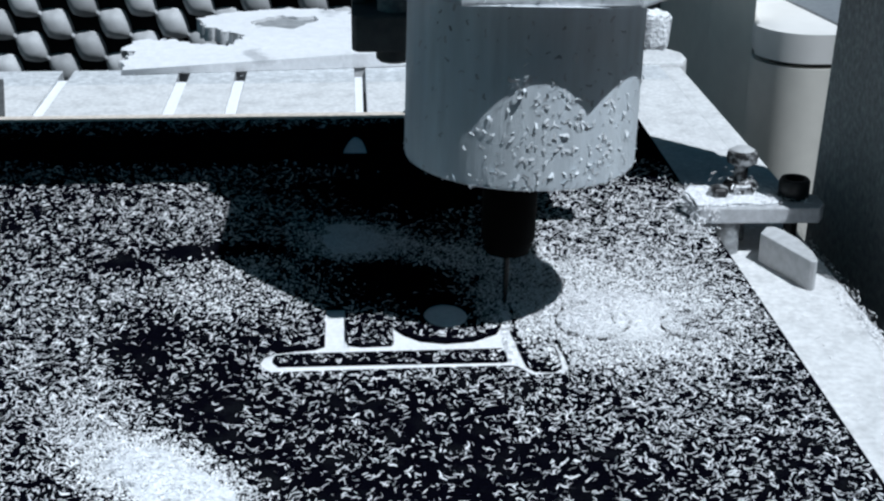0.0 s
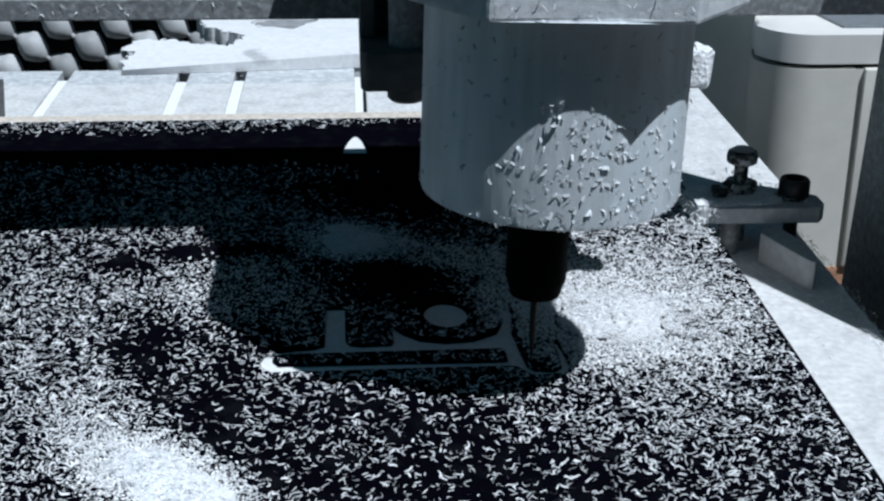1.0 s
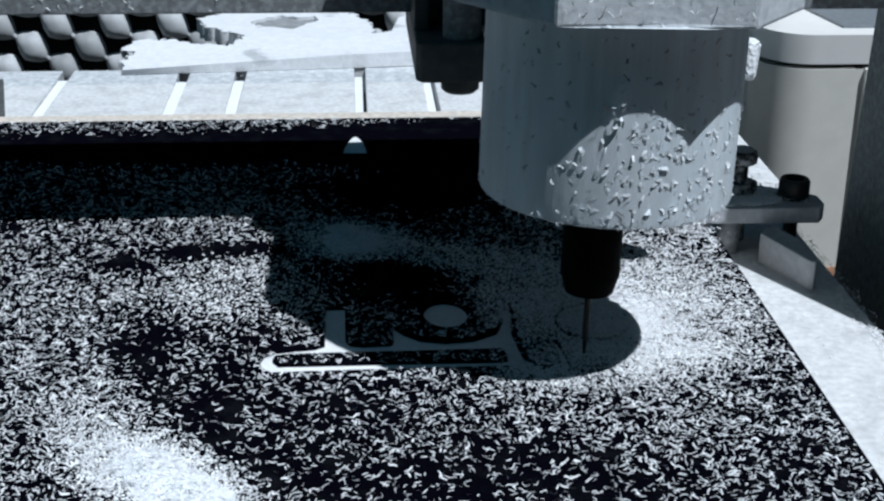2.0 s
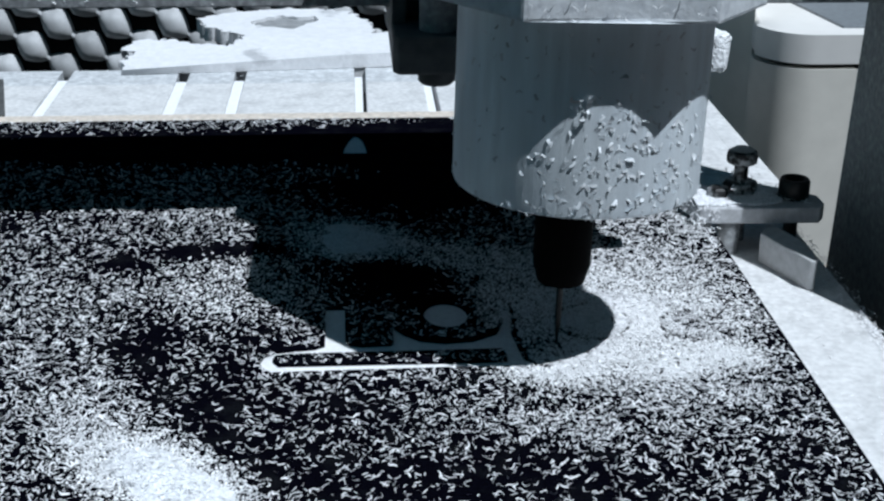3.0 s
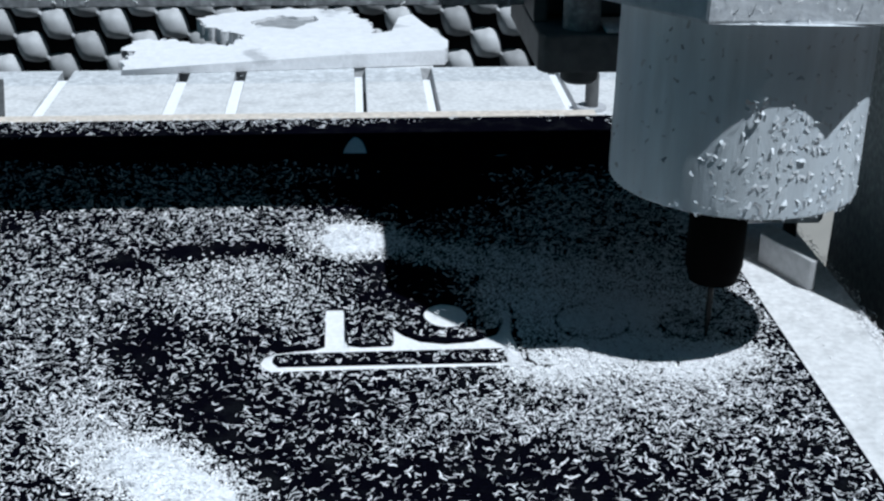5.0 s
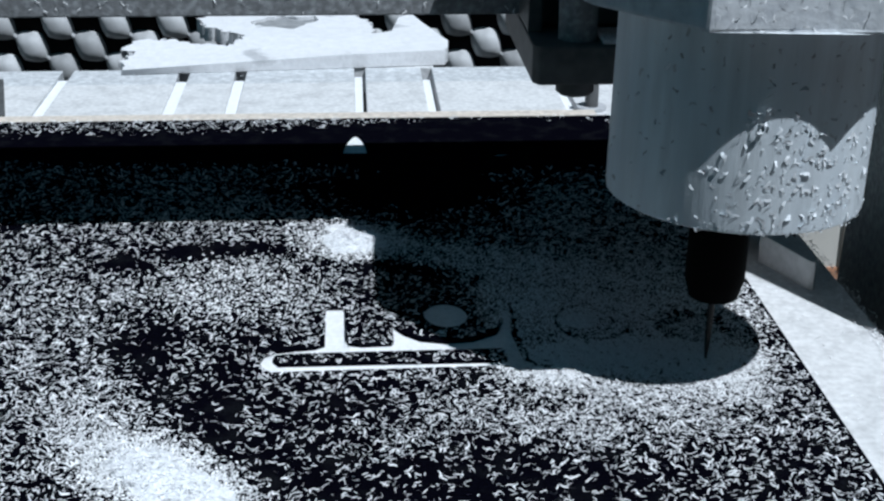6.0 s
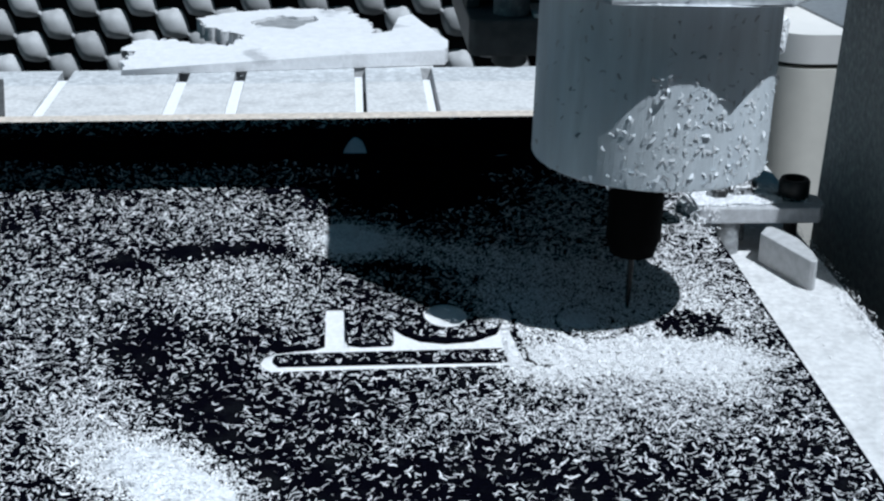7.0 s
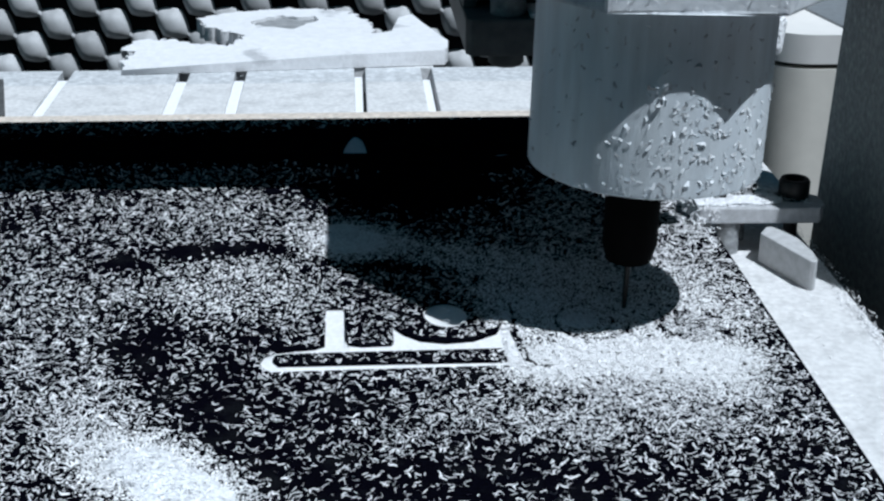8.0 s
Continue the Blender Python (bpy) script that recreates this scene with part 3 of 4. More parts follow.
def drifts():
    """Loose patches of shavings and powder that the cutter's draught sweeps from the fresh heap to the front of the cut."""
    rng = random.Random(31)

    def patch(stops, radius, count, fine=False):
        """stops: where the patch lies, before and after it is swept."""
        turns = [(x, y, math.cos(radians(a)), math.sin(radians(a))) for x, y, a in stops]
        spots = []
        for _ in range(count):
            x, y = 1.3 * radius * rng.gauss(0, 0.55), radius * rng.gauss(0, 0.55)
            if x * x + y * y > 4 * radius * radius:
                continue
            lies = [(px + c * x - k * y, py + k * x + c * y) for px, py, c, k in turns]
            if any(groove_shade(*q) or ring_line(*q) for q in lies) or thin(*lies[-1]):
                continue
            spots.append(((x, y, rng.uniform(0, 0.0006)), (0, 0, 1)))
        if fine:
            ob = chips("loose_powder", spots, None, "thin patch of fresh white powder blown along the sheet", "powder patch", size=(0.0004, 0.0010), mat=POWDER_GRAIN, slim=(0.4, 0.8), loose=0.6)
            return tagged(ob, group="blown powder")
        ob = chips("loose_shavings", spots, None, "loose patch of white shavings swept along the sheet", "shavings", size=(0.0009, 0.0022))
        return tagged(ob, group="swept shavings")

    def swept(first, last, start, turn, radius, count, fine=False, lasts=0.5):
        ob = patch([(*first, 0), (*last, turn)], radius, count, fine)
        DRIFTS.append((ob, [(0.0, *first, 0), (start, *first, 0), (start + lasts, *last, turn), (8.0, *last, turn)]))

    for k in range(26):
        first = (0.078 + 0.026 * rng.random(), 0.428 + 0.034 * rng.random())
        x = 0.056 + 0.072 * ((k * 7) % 26 + 0.5) / 26
        last = (x, (0.4175 if k % 2 else 0.4050) + rng.uniform(-0.006, 0.006) - max(0.0, x - 0.095) * 0.2)
        start = 0.9 + 1.7 * (k / 13) if k < 13 else 4.1 + 1.6 * ((k - 13) / 13)
        swept(first, last, start, rng.uniform(-40, 40), 0.0085, 230)
        first = (0.088 + 0.014 * rng.random(), 0.430 + 0.018 * rng.random())
        last = (last[0] + rng.uniform(-0.003, 0.003), last[1] + rng.uniform(-0.002, 0.004))
        swept(first, last, start, rng.uniform(-40, 40), 0.0085, 950, True)
    for k in range(12):
        first = (0.080 + 0.026 * rng.random(), 0.424 + 0.034 * rng.random())
        last = (0.062 + 0.0062 * k, 0.388 + rng.uniform(-0.008, 0.008))
        swept(first, last, (1.2 if k % 2 else 4.2) + 0.12 * k, rng.uniform(-40, 40), 0.0105, 210)
    # shavings flung out in front of the cut
    for k in range(20):
        first = (0.082 + 0.024 * rng.random(), 0.430 + 0.026 * rng.random())
        last = (0.012 + 0.0056 * k, 0.372 + rng.uniform(-0.012, 0.012))
        swept(first, last, (1.0 if k % 3 else 3.6) + 0.13 * k, rng.uniform(-40, 40), 0.0130, 130)
    # shavings thrown back over the bare ground round the engraved disc
    for k in range(16):
        first = (0.084 + 0.022 * rng.random(), 0.434 + 0.024 * rng.random())
        last = (-0.012 + 0.0044 * k, 0.462 + 0.034 * rng.random() - 0.0010 * k)
        swept(first, last, 4.3 + 0.14 * k, rng.uniform(-40, 40), 0.0125, 190)
    # fresh powder that settles round the first heap
    for k in range(9):
        first = (0.090 + 0.010 * rng.random(), 0.432 + 0.014 * rng.random())
        last = (0.064 + 0.0045 * k, 0.432 + 0.022 * rng.random())
        swept(first, last, 0.9 + 0.17 * k, 30, 0.0095, 240, True, 0.6)
    # the hollow by the sheet's edge: covered, swept bare, and strewn again
    for k in range(5):
        on = (0.1175 + 0.0085 * math.cos(k * 1.26), 0.4340 + 0.0065 * math.sin(k * 1.26))
        off = (0.1020 + 0.009 * k, 0.4030 + 0.003 * (k % 2))
        DRIFTS.append((patch([(*on, 45), (*off, 25)], 0.0052, 190), [(0.0, *on, 0), (5.9, *on, 0), (6.35, *off, 25), (7.55, *off, 25), (7.9, *on, 45), (8.0, *on, 45)]))


# ------------------------------------------------------------------ hold-down clamp
def hold_down():
    hold = thing("hold_down_clamp", "dusty steel hold-down clamp on the sheet's edge", "clamp")
    bar = part("bar", prism([(0.1415, 0.527), (0.192, 0.5255), (0.1955, 0.531), (0.1955, 0.541), (0.188, 0.547), (0.175, 0.555), (0.142, 0.554), (0.1385, 0.545)], 0.0022, 0.0090, 0.0007), STEEL, hold, smooth=False)
    part("dust_cap", prism([(0.1408, 0.5290), (0.1500, 0.5283), (0.1590, 0.5300), (0.1680, 0.5288), (0.1755, 0.5310), (0.1790, 0.5350), (0.1760, 0.5400), (0.1800, 0.5450), (0.1740, 0.5500), (0.1660, 0.5528), (0.1540, 0.5520), (0.1430, 0.5530), (0.1395, 0.5460), (0.1415, 0.5370)], 0.0090, 0.0102, 0.0005), POWDER, bar, "white dust on the bar")
    part("stud", turned([(0, BED_Z), (0.0035, BED_Z), (0.0035, 0.0145), (0.0030, 0.0150), (0.0030, 0.0225), (0, 0.0225)], 20, 0.1632, 0.546), DUSTY_BOLT, hold, "dusty stud")
    part("stud_nut", turned([(0, 0.0092), (0.0072, 0.0092), (0.0076, 0.0100), (0.0076, 0.0135), (0.0066, 0.0145), (0, 0.0145)], 6, 0.1632, 0.546), DUSTY_BOLT, hold, "dusty black hexagon nut")
    part("stud_knob", turned([(0, 0.0222), (0.0052, 0.0222), (0.0064, 0.0230), (0.0066, 0.0255), (0.0061, 0.0274), (0.0045, 0.0284), (0, 0.0286)], 28, 0.1632, 0.546), DUSTY_BOLT, hold, "dusty black knob", smooth=True)
    part("levelling_bolt", turned([(0, BED_Z), (0.003, BED_Z), (0.003, 0.0091), (0.0060, 0.0091), (0.0065, 0.0098), (0.0065, 0.0165), (0.0058, 0.0176), (0.0042, 0.0176), (0.0036, 0.0140), (0, 0.0140)], 32, 0.1845, 0.539), BLACK_BOLT, hold, "black socket-head bolt", smooth=True)
    part("spacer", turned([(0, BED_Z), (0.0045, BED_Z), (0.0045, 0.0022), (0, 0.0022)], 24, 0.1560, 0.532), BEAM, hold, "dusty grey spacer", smooth=True)
    part("small_nut", turned([(0, 0.0092), (0.0042, 0.0092), (0.0044, 0.0098), (0.0044, 0.0130), (0.0036, 0.0138), (0, 0.0138)], 6, 0.1525, 0.5402), DUSTY_BOLT, hold, "small dusty nut")
    part("knob_dust", turned([(0, 0.0284), (0.0040, 0.0284), (0.0050, 0.0282), (0.0036, 0.0291), (0.0016, 0.0294), (0, 0.0294)], 20, 0.1632, 0.546), SPACER, hold, "white dust on the knob", smooth=True)
    rng = random.Random(8)
    spots = [((rng.uniform(0.140, 0.188), rng.uniform(0.528, 0.552), 0.0102), (0, 0, 1)) for _ in range(260)]
    spots += [((rng.gauss(0.143, 0.004), rng.uniform(0.522, 0.556), rng.uniform(0.0005, 0.010)), (-0.4, -0.5, 1)) for _ in range(200)]
    spots += [((0.1632 + rng.gauss(0, 0.006), 0.546 + rng.gauss(0, 0.006), rng.uniform(0.010, 0.017)), (0, -0.5, 1)) for _ in range(60)]
    chips("clamp_crust", spots, hold, "crust of white shavings on the clamp")
    riser = thing("riser_block", "grey rounded riser block on the bed beside the clamp", "block")
    part("block", prism([(0.1660, 0.520), (0.1772, 0.4895), (0.1792, 0.4885), (0.1808, 0.4908), (0.1812, 0.5000), (0.1797, 0.5130), (0.1768, 0.5230), (0.1722, 0.530)], BED_Z, 0.0005, 0.0006), SPACER, riser)


# ------------------------------------------------------------------ gantry, carriage and spindle
def gantry():
    """Origin under the spindle's axis in depth, at x = 0 and z = 0."""
    g = thing("gantry", "grey router gantry beam with its dark side plate", "gantry")
    part("beam", box(-0.60, 0.222, 0.1070, 0.170, 0.0950, 0.205, 0.0015), BEAM, g, "dusty grey beam")
    part("beam_lip", box(-0.60, 0.2215, 0.1030, 0.1068, 0.0945, 0.1025, 0.0006), BEAM, g)
    side = [(-0.040, -0.20), (-0.009, 0.0), (0.001, 0.053), (0.034, 0.170), (0.046, 0.235), (0.142, 0.235), (0.1555, 0.10), (0.1855, -0.20)]
    for x0, x1 in ((0.2225, 0.2345), (-0.6125, -0.6005)):
        bm = bmesh.new()
        a = [bm.verts.new((x0, y, z)) for y, z in side]
        b = [bm.verts.new((x1, y, z)) for y, z in side]
        bm.faces.new(a)
        bm.faces.new(b[::-1])
        for i in range(len(side)):
            j = (i + 1) % len(side)
            bm.faces.new((a[i], b[i], b[j], a[j]))
        bmesh.ops.bevel(bm, geom=bm.edges[:], offset=0.001, segments=2, affect="EDGES")
        part("side_plate", bm, PLATE, g, "dark grey side plate")
    rng = random.Random(5)
    spots = [((rng.uniform(-0.3, 0.1), 0.1028, rng.uniform(0.095, 0.102)), (0, -1, 0.2)) for _ in range(90)]
    chips("beam_shavings", spots, g, "white shavings stuck to the beam", size=(0.001, 0.0026))
    return g


def carriage():
    c = thing("carriage", "dark router carriage behind the spindle", "carriage")
    part("back_plate", box(-0.0545, 0.055, 0.082, 0.1028, 0.0950, 0.230, 0.002), CARRIAGE_DARK, c)
    part("lower_bracket", prism([(-0.0575, 0.1450), (-0.0575, 0.0570), (-0.0555, 0.0532), (0.050, 0.0532), (0.056, 0.058), (0.056, 0.1450)], 0.0805, 0.0943, 0.001), CARRIAGE_DARK, c)
    part("upper_bracket", prism([(-0.0575, 0.1025), (-0.0575, 0.0590), (-0.0555, 0.0552), (0.050, 0.0552), (0.056, 0.058), (0.056, 0.1025)], 0.152, 0.192, 0.001), CARRIAGE_DARK, c)
    part("cheek", box(-0.0572, -0.0520, 0.074, 0.1026, 0.0944, 0.1515, 0.0006), CARRIAGE_DARK, c)
    part("bracket_nub", turned([(0, 0.0752), (0.0055, 0.0752), (0.0068, 0.0764), (0.0068, 0.0808), (0, 0.0808)], 24, -0.0415, 0.0625), CARRIAGE_DARK, c, smooth=True)
    for x in (-0.0408, 0.0440):
        part("guide_rod", turned([(0, 0.0944), (0.0068, 0.0944), (0.0068, 0.250), (0, 0.250)], 32, x, 0.0650), BEAM, c, smooth=True)
    part("bracket_dust", box(-0.0335, -0.0245, 0.0545, 0.0740, 0.0944, 0.0962, 0.0007), POWDER, c, "white dust lying on the bracket")
    bm = prism(oval(0.0575, 0.060, 0.0065, 0.0075, 0, 18), 0.0800, 0.0935, 0.002)
    for v in bm.verts:
        v.co += Vector((noise.noise(v.co * 300), noise.noise(v.co * 310 + Vector((5, 0, 0))), noise.noise(v.co * 290))) * 0.0018
    part("dust_lump", bm, POWDER, c, "lump of caked white dust")
    return c


def spindle():
    """Origin at the centre of the housing's lower end."""
    s = thing("spindle", "grey cylindrical router spindle with a black collet nut, speckled with shavings", "spindle")
    part("housing", turned([(0.0, 0.0), (0.0392, 0.0), (0.0398, 0.0004), (0.0400, 0.0014), (0.0400, 0.138), (0.0385, 0.142), (0, 0.142)], 128), HOUSING, s, "satin grey steel housing", smooth=True)
    part("end_cap", turned([(0, -0.0006), (0.0300, -0.0006), (0.0310, -0.0003), (0.0310, 0.0004), (0, 0.0004)], 96), RIM, s, "dark end cap", smooth=True)
    ox = -0.0024
    part("collet_nut", turned([(0, -0.0372), (0.0052, -0.0372), (0.0080, -0.0364), (0.0091, -0.0320), (0.0097, -0.0304), (0.0097, -0.0075), (0.0086, -0.0066), (0.0075, -0.0060), (0.0075, 0.0002), (0, 0.0002)], 48, ox), NUT, s, "black collet nut", smooth=True)
    bm = turned([(0, -0.0600), (0.0004, -0.0598), (0.0010, -0.0530), (0.0011, -0.0500), (0.0011, -0.0348), (0, -0.0348)], 20, ox)
    part("cutter", bm, BIT, s, "thin carbide cutter", smooth=True)
    front = [(-0.0262, -0.0508), (0.0095, -0.0482), (0.0288, -0.0502), (0.0500, -0.0230), (0.0535, -0.0100), (0.0535, 0.0500), (-0.0540, 0.0500), (-0.0540, -0.0120), (-0.0520, -0.0180)]
    part("clamp_block", prism(front, 0.0620, 0.1190, 0.0012), CLAMP_CAST, s, "grey painted cast clamp block")
    rng = random.Random(21)
    spots = []
    while len(spots) < 215:
        a = radians(rng.gauss(-76, 26) if rng.random() < 0.85 else rng.uniform(-185, 5))
        z = abs(rng.gauss(0.002, 0.020)) + 0.0025
        if z > 0.056 or (rng.random() > 0.6 and z > 0.034):
            continue
        spots.append(((0.0401 * math.cos(a), 0.0401 * math.sin(a), z), (math.cos(a), math.sin(a), 0.25)))
    for _ in range(80):
        a = radians(rng.uniform(-178, -5))
        spots.append(((0.0401 * math.cos(a), 0.0401 * math.sin(a), rng.uniform(0.024, 0.058)), (math.cos(a), math.sin(a), 0.25)))
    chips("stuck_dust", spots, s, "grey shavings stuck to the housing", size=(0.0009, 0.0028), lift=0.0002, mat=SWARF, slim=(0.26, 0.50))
    spots = []
    for _ in range(13):
        a = radians(rng.gauss(-98, 2.6))
        spots.append(((0.0403 * math.cos(a), 0.0403 * math.sin(a), rng.gauss(0.036, 0.0042)), (math.cos(a), math.sin(a), 0.3)))
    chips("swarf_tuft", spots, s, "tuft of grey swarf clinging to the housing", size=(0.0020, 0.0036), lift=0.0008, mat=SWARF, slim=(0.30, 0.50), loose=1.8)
    # a ragged crust along the lower rim
    spots = []
    for _ in range(90):
        a = radians(rng.gauss(-85, 45))
        spots.append(((0.0400 * math.cos(a), 0.0400 * math.sin(a), rng.uniform(-0.0002, 0.0022)), (math.cos(a), math.sin(a), -0.2)))
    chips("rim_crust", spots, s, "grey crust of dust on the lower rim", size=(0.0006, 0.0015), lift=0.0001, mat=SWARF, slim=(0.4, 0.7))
    spots = [((rng.uniform(-0.025, 0.028), -0.0510, 0.0622 + abs(rng.gauss(0, 0.012))), (0, -1, 0.2)) for _ in range(46)]
    chips("clamp_dust", spots, s, "white shavings stuck to the clamp block", size=(0.0010, 0.0024))
    return s


# ------------------------------------------------------------------ build
surroundings()
pad_screen()
beige_case()
machine_bed()
stop_block()
bed_bolt()
scrap_board()
sheet()
heaps()
hold_down()
GANTRY = gantry()
CARRIAGE = carriage()
SPINDLE = spindle()
litter()
fine_dust()
drifts()


def motions():
    walk(GANTRY, [
        (0.0, pose(0, 0.4560, 0)), (0.1, pose(0, 0.4703, 0)), (0.2, pose(0, 0.4654, 0)),
        (0.3, pose(0, 0.4607, 0)), (0.4, pose(0, 0.4476, 0)), (0.5, pose(0, 0.4292, 0)),
        (0.6, pose(0, 0.4278, 0)), (0.7, pose(0, 0.4125, 0)), (0.8, pose(0, 0.4012, 0)),
        (0.9, pose(0, 0.4012, 0)), (1.0, pose(0, 0.4012, 0)), (1.1, pose(0, 0.4139, 0)),
        (1.2, pose(0, 0.4159, 0)), (1.3, pose(0, 0.4159, 0)), (1.4, pose(0, 0.4194, 0)),
        (1.5, pose(0, 0.4187, 0)), (1.6, pose(0, 0.4132, 0)), (1.7, pose(0, 0.4091, 0)),
        (2.8, pose(0, 0.4236, 0)), (2.9, pose(0, 0.4236, 0)), (3.0, pose(0, 0.4228, 0)),
        (3.1, pose(0, 0.4243, 0)), (3.2, pose(0, 0.4243, 0)), (3.3, pose(0, 0.4250, 0)),
        (3.4, pose(0, 0.4271, 0)), (3.5, pose(0, 0.4264, 0)), (3.6, pose(0, 0.4264, 0)),
        (3.7, pose(0, 0.4264, 0)), (3.8, pose(0, 0.4292, 0)), (3.9, pose(0, 0.4314, 0)),
        (4.0, pose(0, 0.4257, 0)), (4.1, pose(0, 0.4257, 0)), (4.2, pose(0, 0.4221, 0)),
        (4.3, pose(0, 0.4257, 0)), (4.4, pose(0, 0.4278, 0)), (4.5, pose(0, 0.4271, 0)),
        (4.6, pose(0, 0.4243, 0)), (4.7, pose(0, 0.4236, 0)), (5.8, pose(0, 0.4194, 0)),
        (5.9, pose(0, 0.4071, 0)), (6.0, pose(0, 0.4071, 0)), (6.1, pose(0, 0.4078, 0)),
        (6.2, pose(0, 0.4236, 0)), (6.3, pose(0, 0.4379, 0)), (6.4, pose(0, 0.4394, 0)),
        (6.5, pose(0, 0.4394, 0)), (6.6, pose(0, 0.4394, 0)), (6.7, pose(0, 0.4394, 0)),
        (6.8, pose(0, 0.4409, 0)), (6.9, pose(0, 0.4484, 0)), (7.0, pose(0, 0.4484, 0)),
        (7.1, pose(0, 0.4560, 0)), (7.2, pose(0, 0.4654, 0)), (7.3, pose(0, 0.4654, 0)),
        (7.4, pose(0, 0.4484, 0)), (7.5, pose(0, 0.4468, 0)), (7.6, pose(0, 0.4401, 0)),
        (7.7, pose(0, 0.4357, 0)), (7.8, pose(0, 0.4285, 0)), (7.9, pose(0, 0.4343, 0)),
        (8.0, pose(0, 0.4484, 0)),
    ])
    walk(CARRIAGE, [
        (0.0, pose(0.0569, 0.4560, 0)), (0.1, pose(0.0649, 0.4703, 0)), (0.2, pose(0.0743, 0.4654, 0)),
        (0.3, pose(0.0929, 0.4607, 0)), (0.4, pose(0.0978, 0.4476, 0)), (0.5, pose(0.0856, 0.4292, 0)),
        (0.6, pose(0.0700, 0.4278, 0)), (0.7, pose(0.0689, 0.4125, 0)), (0.8, pose(0.0649, 0.4012, 0)),
        (0.9, pose(0.0597, 0.4012, 0)), (1.0, pose(0.0597, 0.4012, 0)), (1.1, pose(0.0702, 0.4139, 0)),
        (1.2, pose(0.0712, 0.4159, 0)), (1.3, pose(0.0708, 0.4159, 0)), (1.4, pose(0.0795, 0.4194, 0)),
        (1.5, pose(0.0982, 0.4187, 0)), (1.6, pose(0.1072, 0.4132, 0)), (1.7, pose(0.0919, 0.4091, 0)),
        (2.8, pose(0.0709, 0.4236, 0)), (2.9, pose(0.0709, 0.4236, 0)), (3.0, pose(0.0713, 0.4228, 0)),
        (3.1, pose(0.0714, 0.4243, 0)), (3.2, pose(0.0815, 0.4243, 0)), (3.3, pose(0.0996, 0.4250, 0)),
        (3.4, pose(0.0996, 0.4271, 0)), (3.5, pose(0.0978, 0.4264, 0)), (3.6, pose(0.0991, 0.4264, 0)),
        (3.7, pose(0.0918, 0.4264, 0)), (3.8, pose(0.1017, 0.4292, 0)), (3.9, pose(0.0963, 0.4314, 0)),
        (4.0, pose(0.0805, 0.4257, 0)), (4.1, pose(0.0969, 0.4257, 0)), (4.2, pose(0.1103, 0.4221, 0)),
        (4.3, pose(0.1038, 0.4257, 0)), (4.4, pose(0.1014, 0.4278, 0)), (4.5, pose(0.1016, 0.4271, 0)),
        (4.6, pose(0.1150, 0.4243, 0)), (4.7, pose(0.1211, 0.4236, 0)), (5.8, pose(0.1245, 0.4194, 0)),
        (5.9, pose(0.1194, 0.4071, 0)), (6.0, pose(0.1192, 0.4071, 0)), (6.1, pose(0.1186, 0.4078, 0)),
        (6.2, pose(0.1188, 0.4236, 0)), (6.3, pose(0.1177, 0.4379, 0)), (6.4, pose(0.1186, 0.4394, 0)),
        (6.5, pose(0.1182, 0.4394, 0)), (6.6, pose(0.1182, 0.4394, 0)), (6.7, pose(0.1180, 0.4394, 0)),
        (6.8, pose(0.1128, 0.4409, 0)), (6.9, pose(0.1005, 0.4484, 0)), (7.0, pose(0.1005, 0.4484, 0)),
        (7.1, pose(0.1016, 0.4560, 0)), (7.2, pose(0.1126, 0.4654, 0)), (7.3, pose(0.1316, 0.4654, 0)),
        (7.4, pose(0.1303, 0.4484, 0)), (7.5, pose(0.1136, 0.4468, 0)), (7.6, pose(0.1211, 0.4401, 0)),
        (7.7, pose(0.1329, 0.4357, 0)), (7.8, pose(0.1196, 0.4285, 0)), (7.9, pose(0.1023, 0.4343, 0)),
        (8.0, pose(0.0993, 0.4484, 0)),
    ])
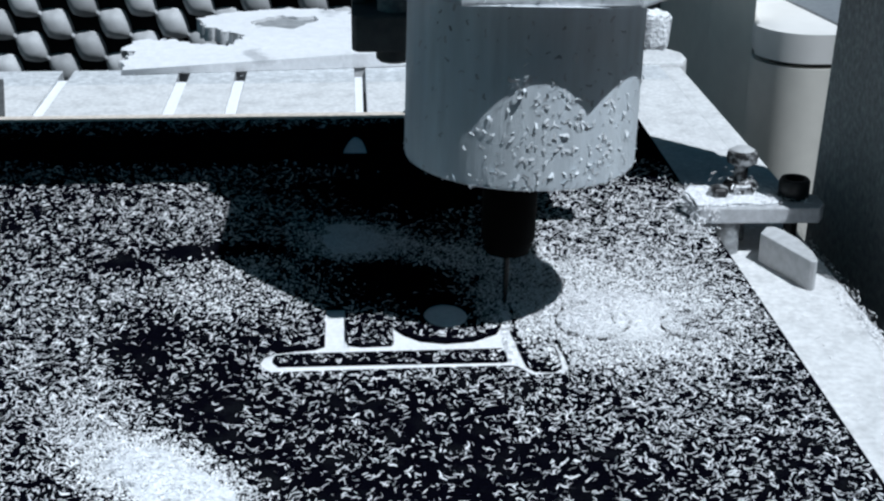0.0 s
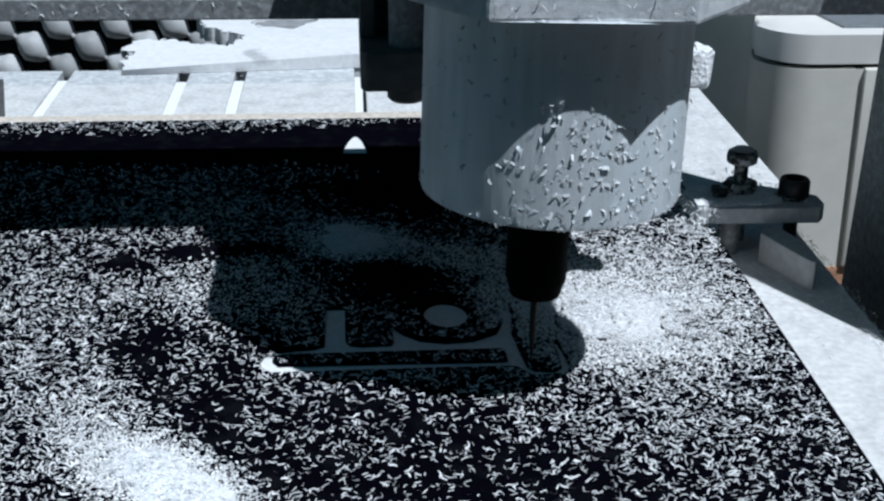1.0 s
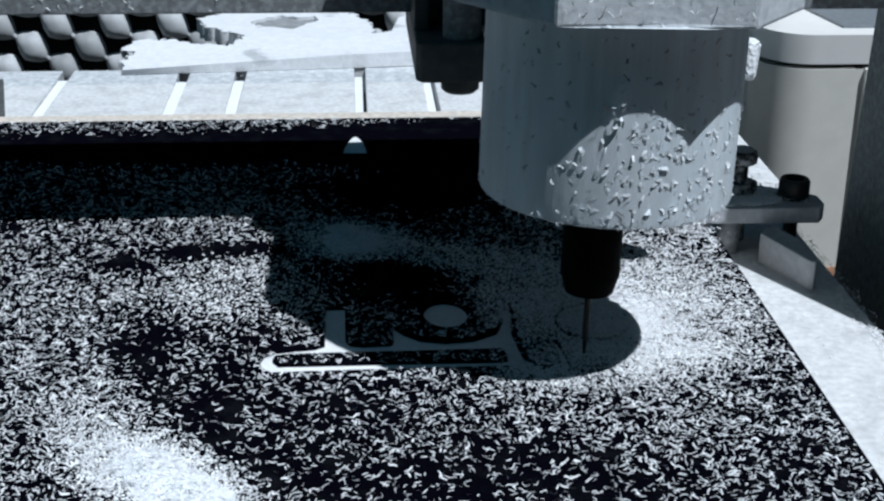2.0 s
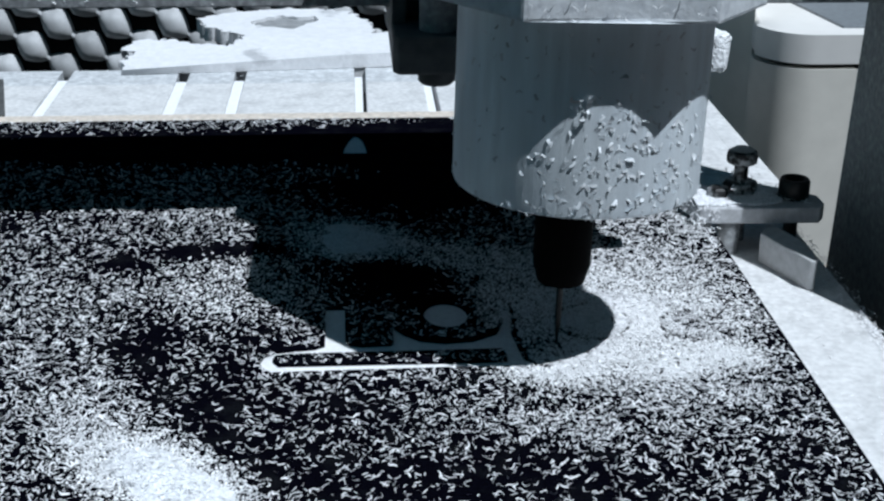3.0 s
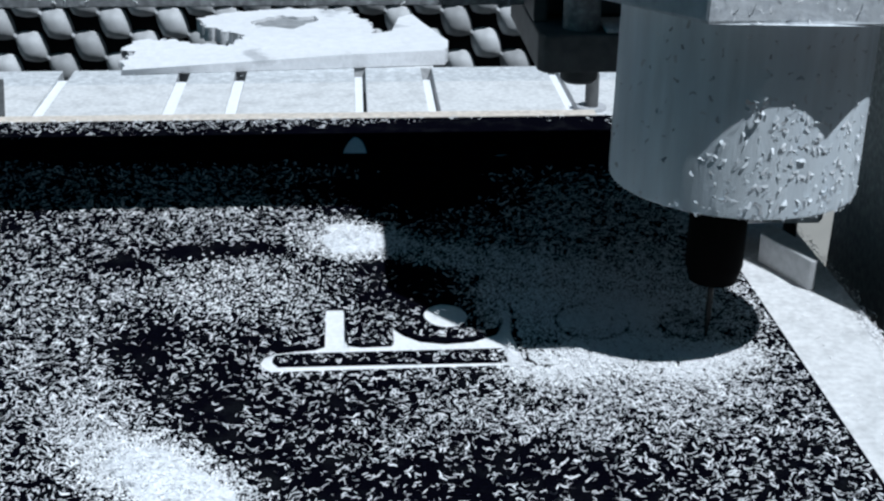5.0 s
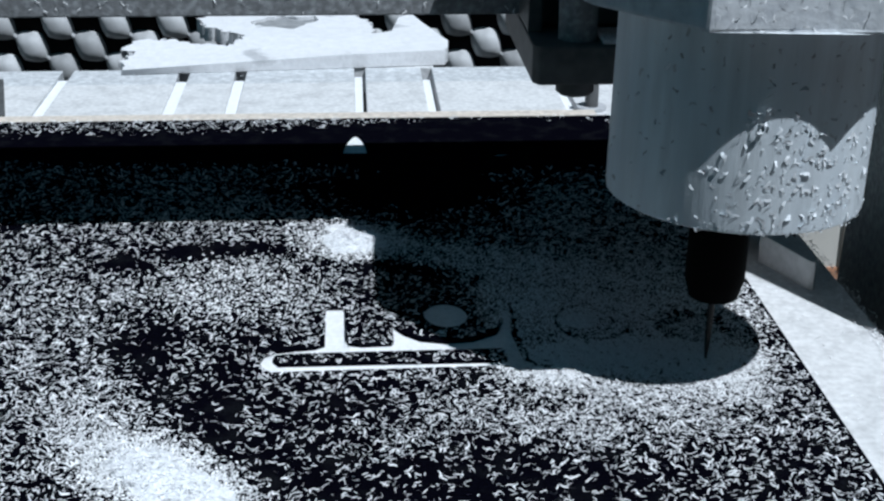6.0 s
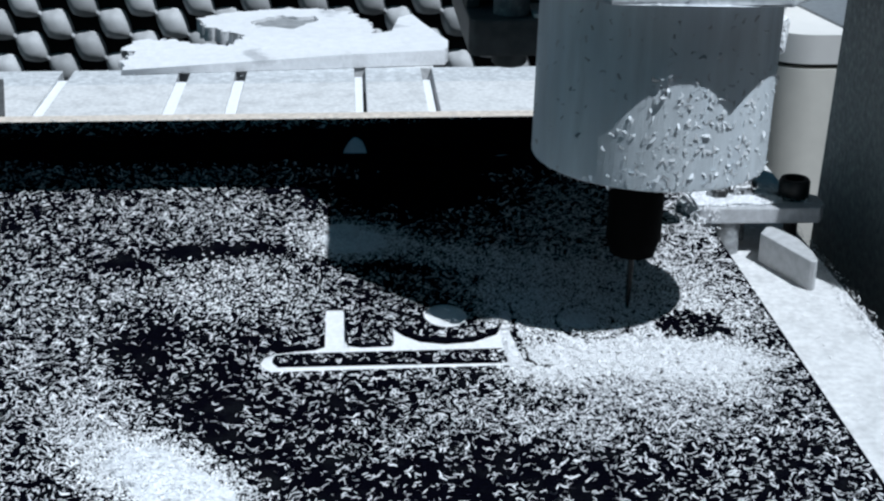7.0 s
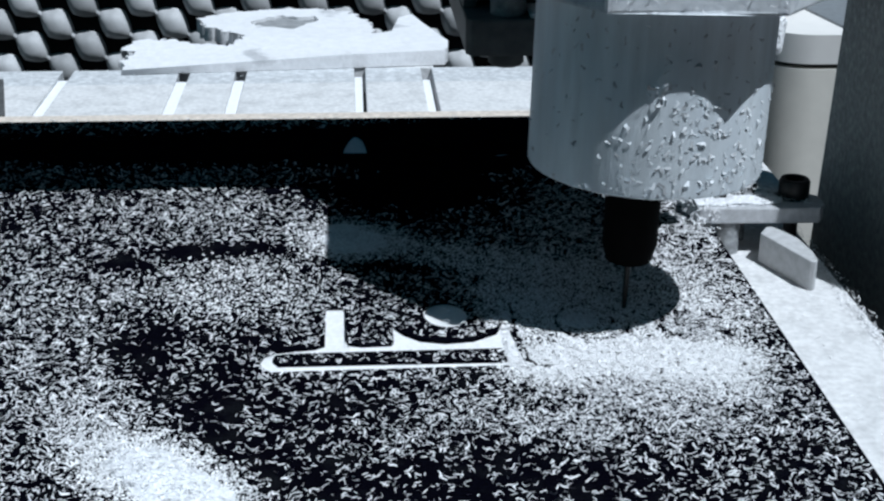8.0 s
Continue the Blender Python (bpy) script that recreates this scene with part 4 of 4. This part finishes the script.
    walk(SPINDLE, [
        (0.0, pose(0.0569, 0.4560, 0.0576, 0, 1.3, 0)), (0.1, pose(0.0649, 0.4703, 0.0565, 0, 1.3, 0)), (0.2, pose(0.0743, 0.4654, 0.0576, 0, 1.3, 0)),
        (0.3, pose(0.0929, 0.4607, 0.0571, 0, 1.3, 0)), (0.4, pose(0.0978, 0.4476, 0.0565, 0, 1.3, 0)), (0.5, pose(0.0856, 0.4292, 0.0571, 0, 1.3, 0)),
        (0.6, pose(0.0700, 0.4278, 0.0571, 0, 1.3, 0)), (0.7, pose(0.0689, 0.4125, 0.0585, 0, 1.3, 0)), (0.8, pose(0.0649, 0.4012, 0.0591, 0, 1.3, 0)),
        (0.9, pose(0.0597, 0.4012, 0.0620, 0, 1.3, 0)), (1.0, pose(0.0597, 0.4012, 0.0652, 0, 1.3, 0)), (1.1, pose(0.0702, 0.4139, 0.0661, 0, 1.3, 0)),
        (1.2, pose(0.0712, 0.4159, 0.0629, 0, 1.3, 0)), (1.3, pose(0.0708, 0.4159, 0.0580, 0, 1.3, 0)), (1.4, pose(0.0795, 0.4194, 0.0585, 0, 1.3, 0)),
        (1.5, pose(0.0982, 0.4187, 0.0588, 0, 1.3, 0)), (1.6, pose(0.1072, 0.4132, 0.0579, 0, 1.3, 0)), (1.7, pose(0.0919, 0.4091, 0.0586, 0, 1.3, 0)),
        (2.8, pose(0.0709, 0.4236, 0.0637, 0, 1.3, 0)), (2.9, pose(0.0709, 0.4236, 0.0591, 0, 1.3, 0)), (3.0, pose(0.0713, 0.4228, 0.0602, 0, 1.3, 0)),
        (3.1, pose(0.0714, 0.4243, 0.0647, 0, 1.3, 0)), (3.2, pose(0.0815, 0.4243, 0.0661, 0, 1.3, 0)), (3.3, pose(0.0996, 0.4250, 0.0656, 0, 1.3, 0)),
        (3.4, pose(0.0996, 0.4271, 0.0619, 0, 1.3, 0)), (3.5, pose(0.0978, 0.4264, 0.0584, 0, 1.3, 0)), (3.6, pose(0.0991, 0.4264, 0.0588, 0, 1.3, 0)),
        (3.7, pose(0.0918, 0.4264, 0.0585, 0, 1.3, 0)), (3.8, pose(0.1017, 0.4292, 0.0572, 0, 1.3, 0)), (3.9, pose(0.0963, 0.4314, 0.0569, 0, 1.3, 0)),
        (4.0, pose(0.0805, 0.4257, 0.0586, 0, 1.3, 0)), (4.1, pose(0.0969, 0.4257, 0.0583, 0, 1.3, 0)), (4.2, pose(0.1103, 0.4221, 0.0573, 0, 1.3, 0)),
        (4.3, pose(0.1038, 0.4257, 0.0577, 0, 1.3, 0)), (4.4, pose(0.1014, 0.4278, 0.0612, 0, 1.3, 0)), (4.5, pose(0.1016, 0.4271, 0.0660, 0, 1.3, 0)),
        (4.6, pose(0.1150, 0.4243, 0.0647, 0, 1.3, 0)), (4.7, pose(0.1211, 0.4236, 0.0616, 0, 1.3, 0)), (5.8, pose(0.1245, 0.4194, 0.0573, 0, 1.3, 0)),
        (5.9, pose(0.1194, 0.4071, 0.0573, 0, 1.3, 0)), (6.0, pose(0.1192, 0.4071, 0.0605, 0, 1.3, 0)), (6.1, pose(0.1186, 0.4078, 0.0655, 0, 1.3, 0)),
        (6.2, pose(0.1188, 0.4236, 0.0645, 0, 1.3, 0)), (6.3, pose(0.1177, 0.4379, 0.0644, 0, 1.3, 0)), (6.4, pose(0.1186, 0.4394, 0.0596, 0, 1.3, 0)),
        (6.5, pose(0.1182, 0.4394, 0.0587, 0, 1.3, 0)), (6.6, pose(0.1182, 0.4394, 0.0587, 0, 1.3, 0)), (6.7, pose(0.1180, 0.4394, 0.0622, 0, 1.3, 0)),
        (6.8, pose(0.1128, 0.4409, 0.0647, 0, 1.3, 0)), (6.9, pose(0.1005, 0.4484, 0.0623, 0, 1.3, 0)), (7.0, pose(0.1005, 0.4484, 0.0592, 0, 1.3, 0)),
        (7.1, pose(0.1016, 0.4560, 0.0560, 0, 1.3, 0)), (7.2, pose(0.1126, 0.4654, 0.0574, 0, 1.3, 0)), (7.3, pose(0.1316, 0.4654, 0.0548, 0, 1.3, 0)),
        (7.4, pose(0.1303, 0.4484, 0.0565, 0, 1.3, 0)), (7.5, pose(0.1136, 0.4468, 0.0569, 0, 1.3, 0)), (7.6, pose(0.1211, 0.4401, 0.0566, 0, 1.3, 0)),
        (7.7, pose(0.1329, 0.4357, 0.0568, 0, 1.3, 0)), (7.8, pose(0.1196, 0.4285, 0.0559, 0, 1.3, 0)), (7.9, pose(0.1023, 0.4343, 0.0587, 0, 1.3, 0)),
        (8.0, pose(0.0993, 0.4484, 0.0566, 0, 1.3, 0)),
    ])
    for ob, rows in DRIFTS:
        walk(ob, [(t, pose(x, y, 0.0003, 0, 0, turn)) for t, x, y, turn in rows])


motions()
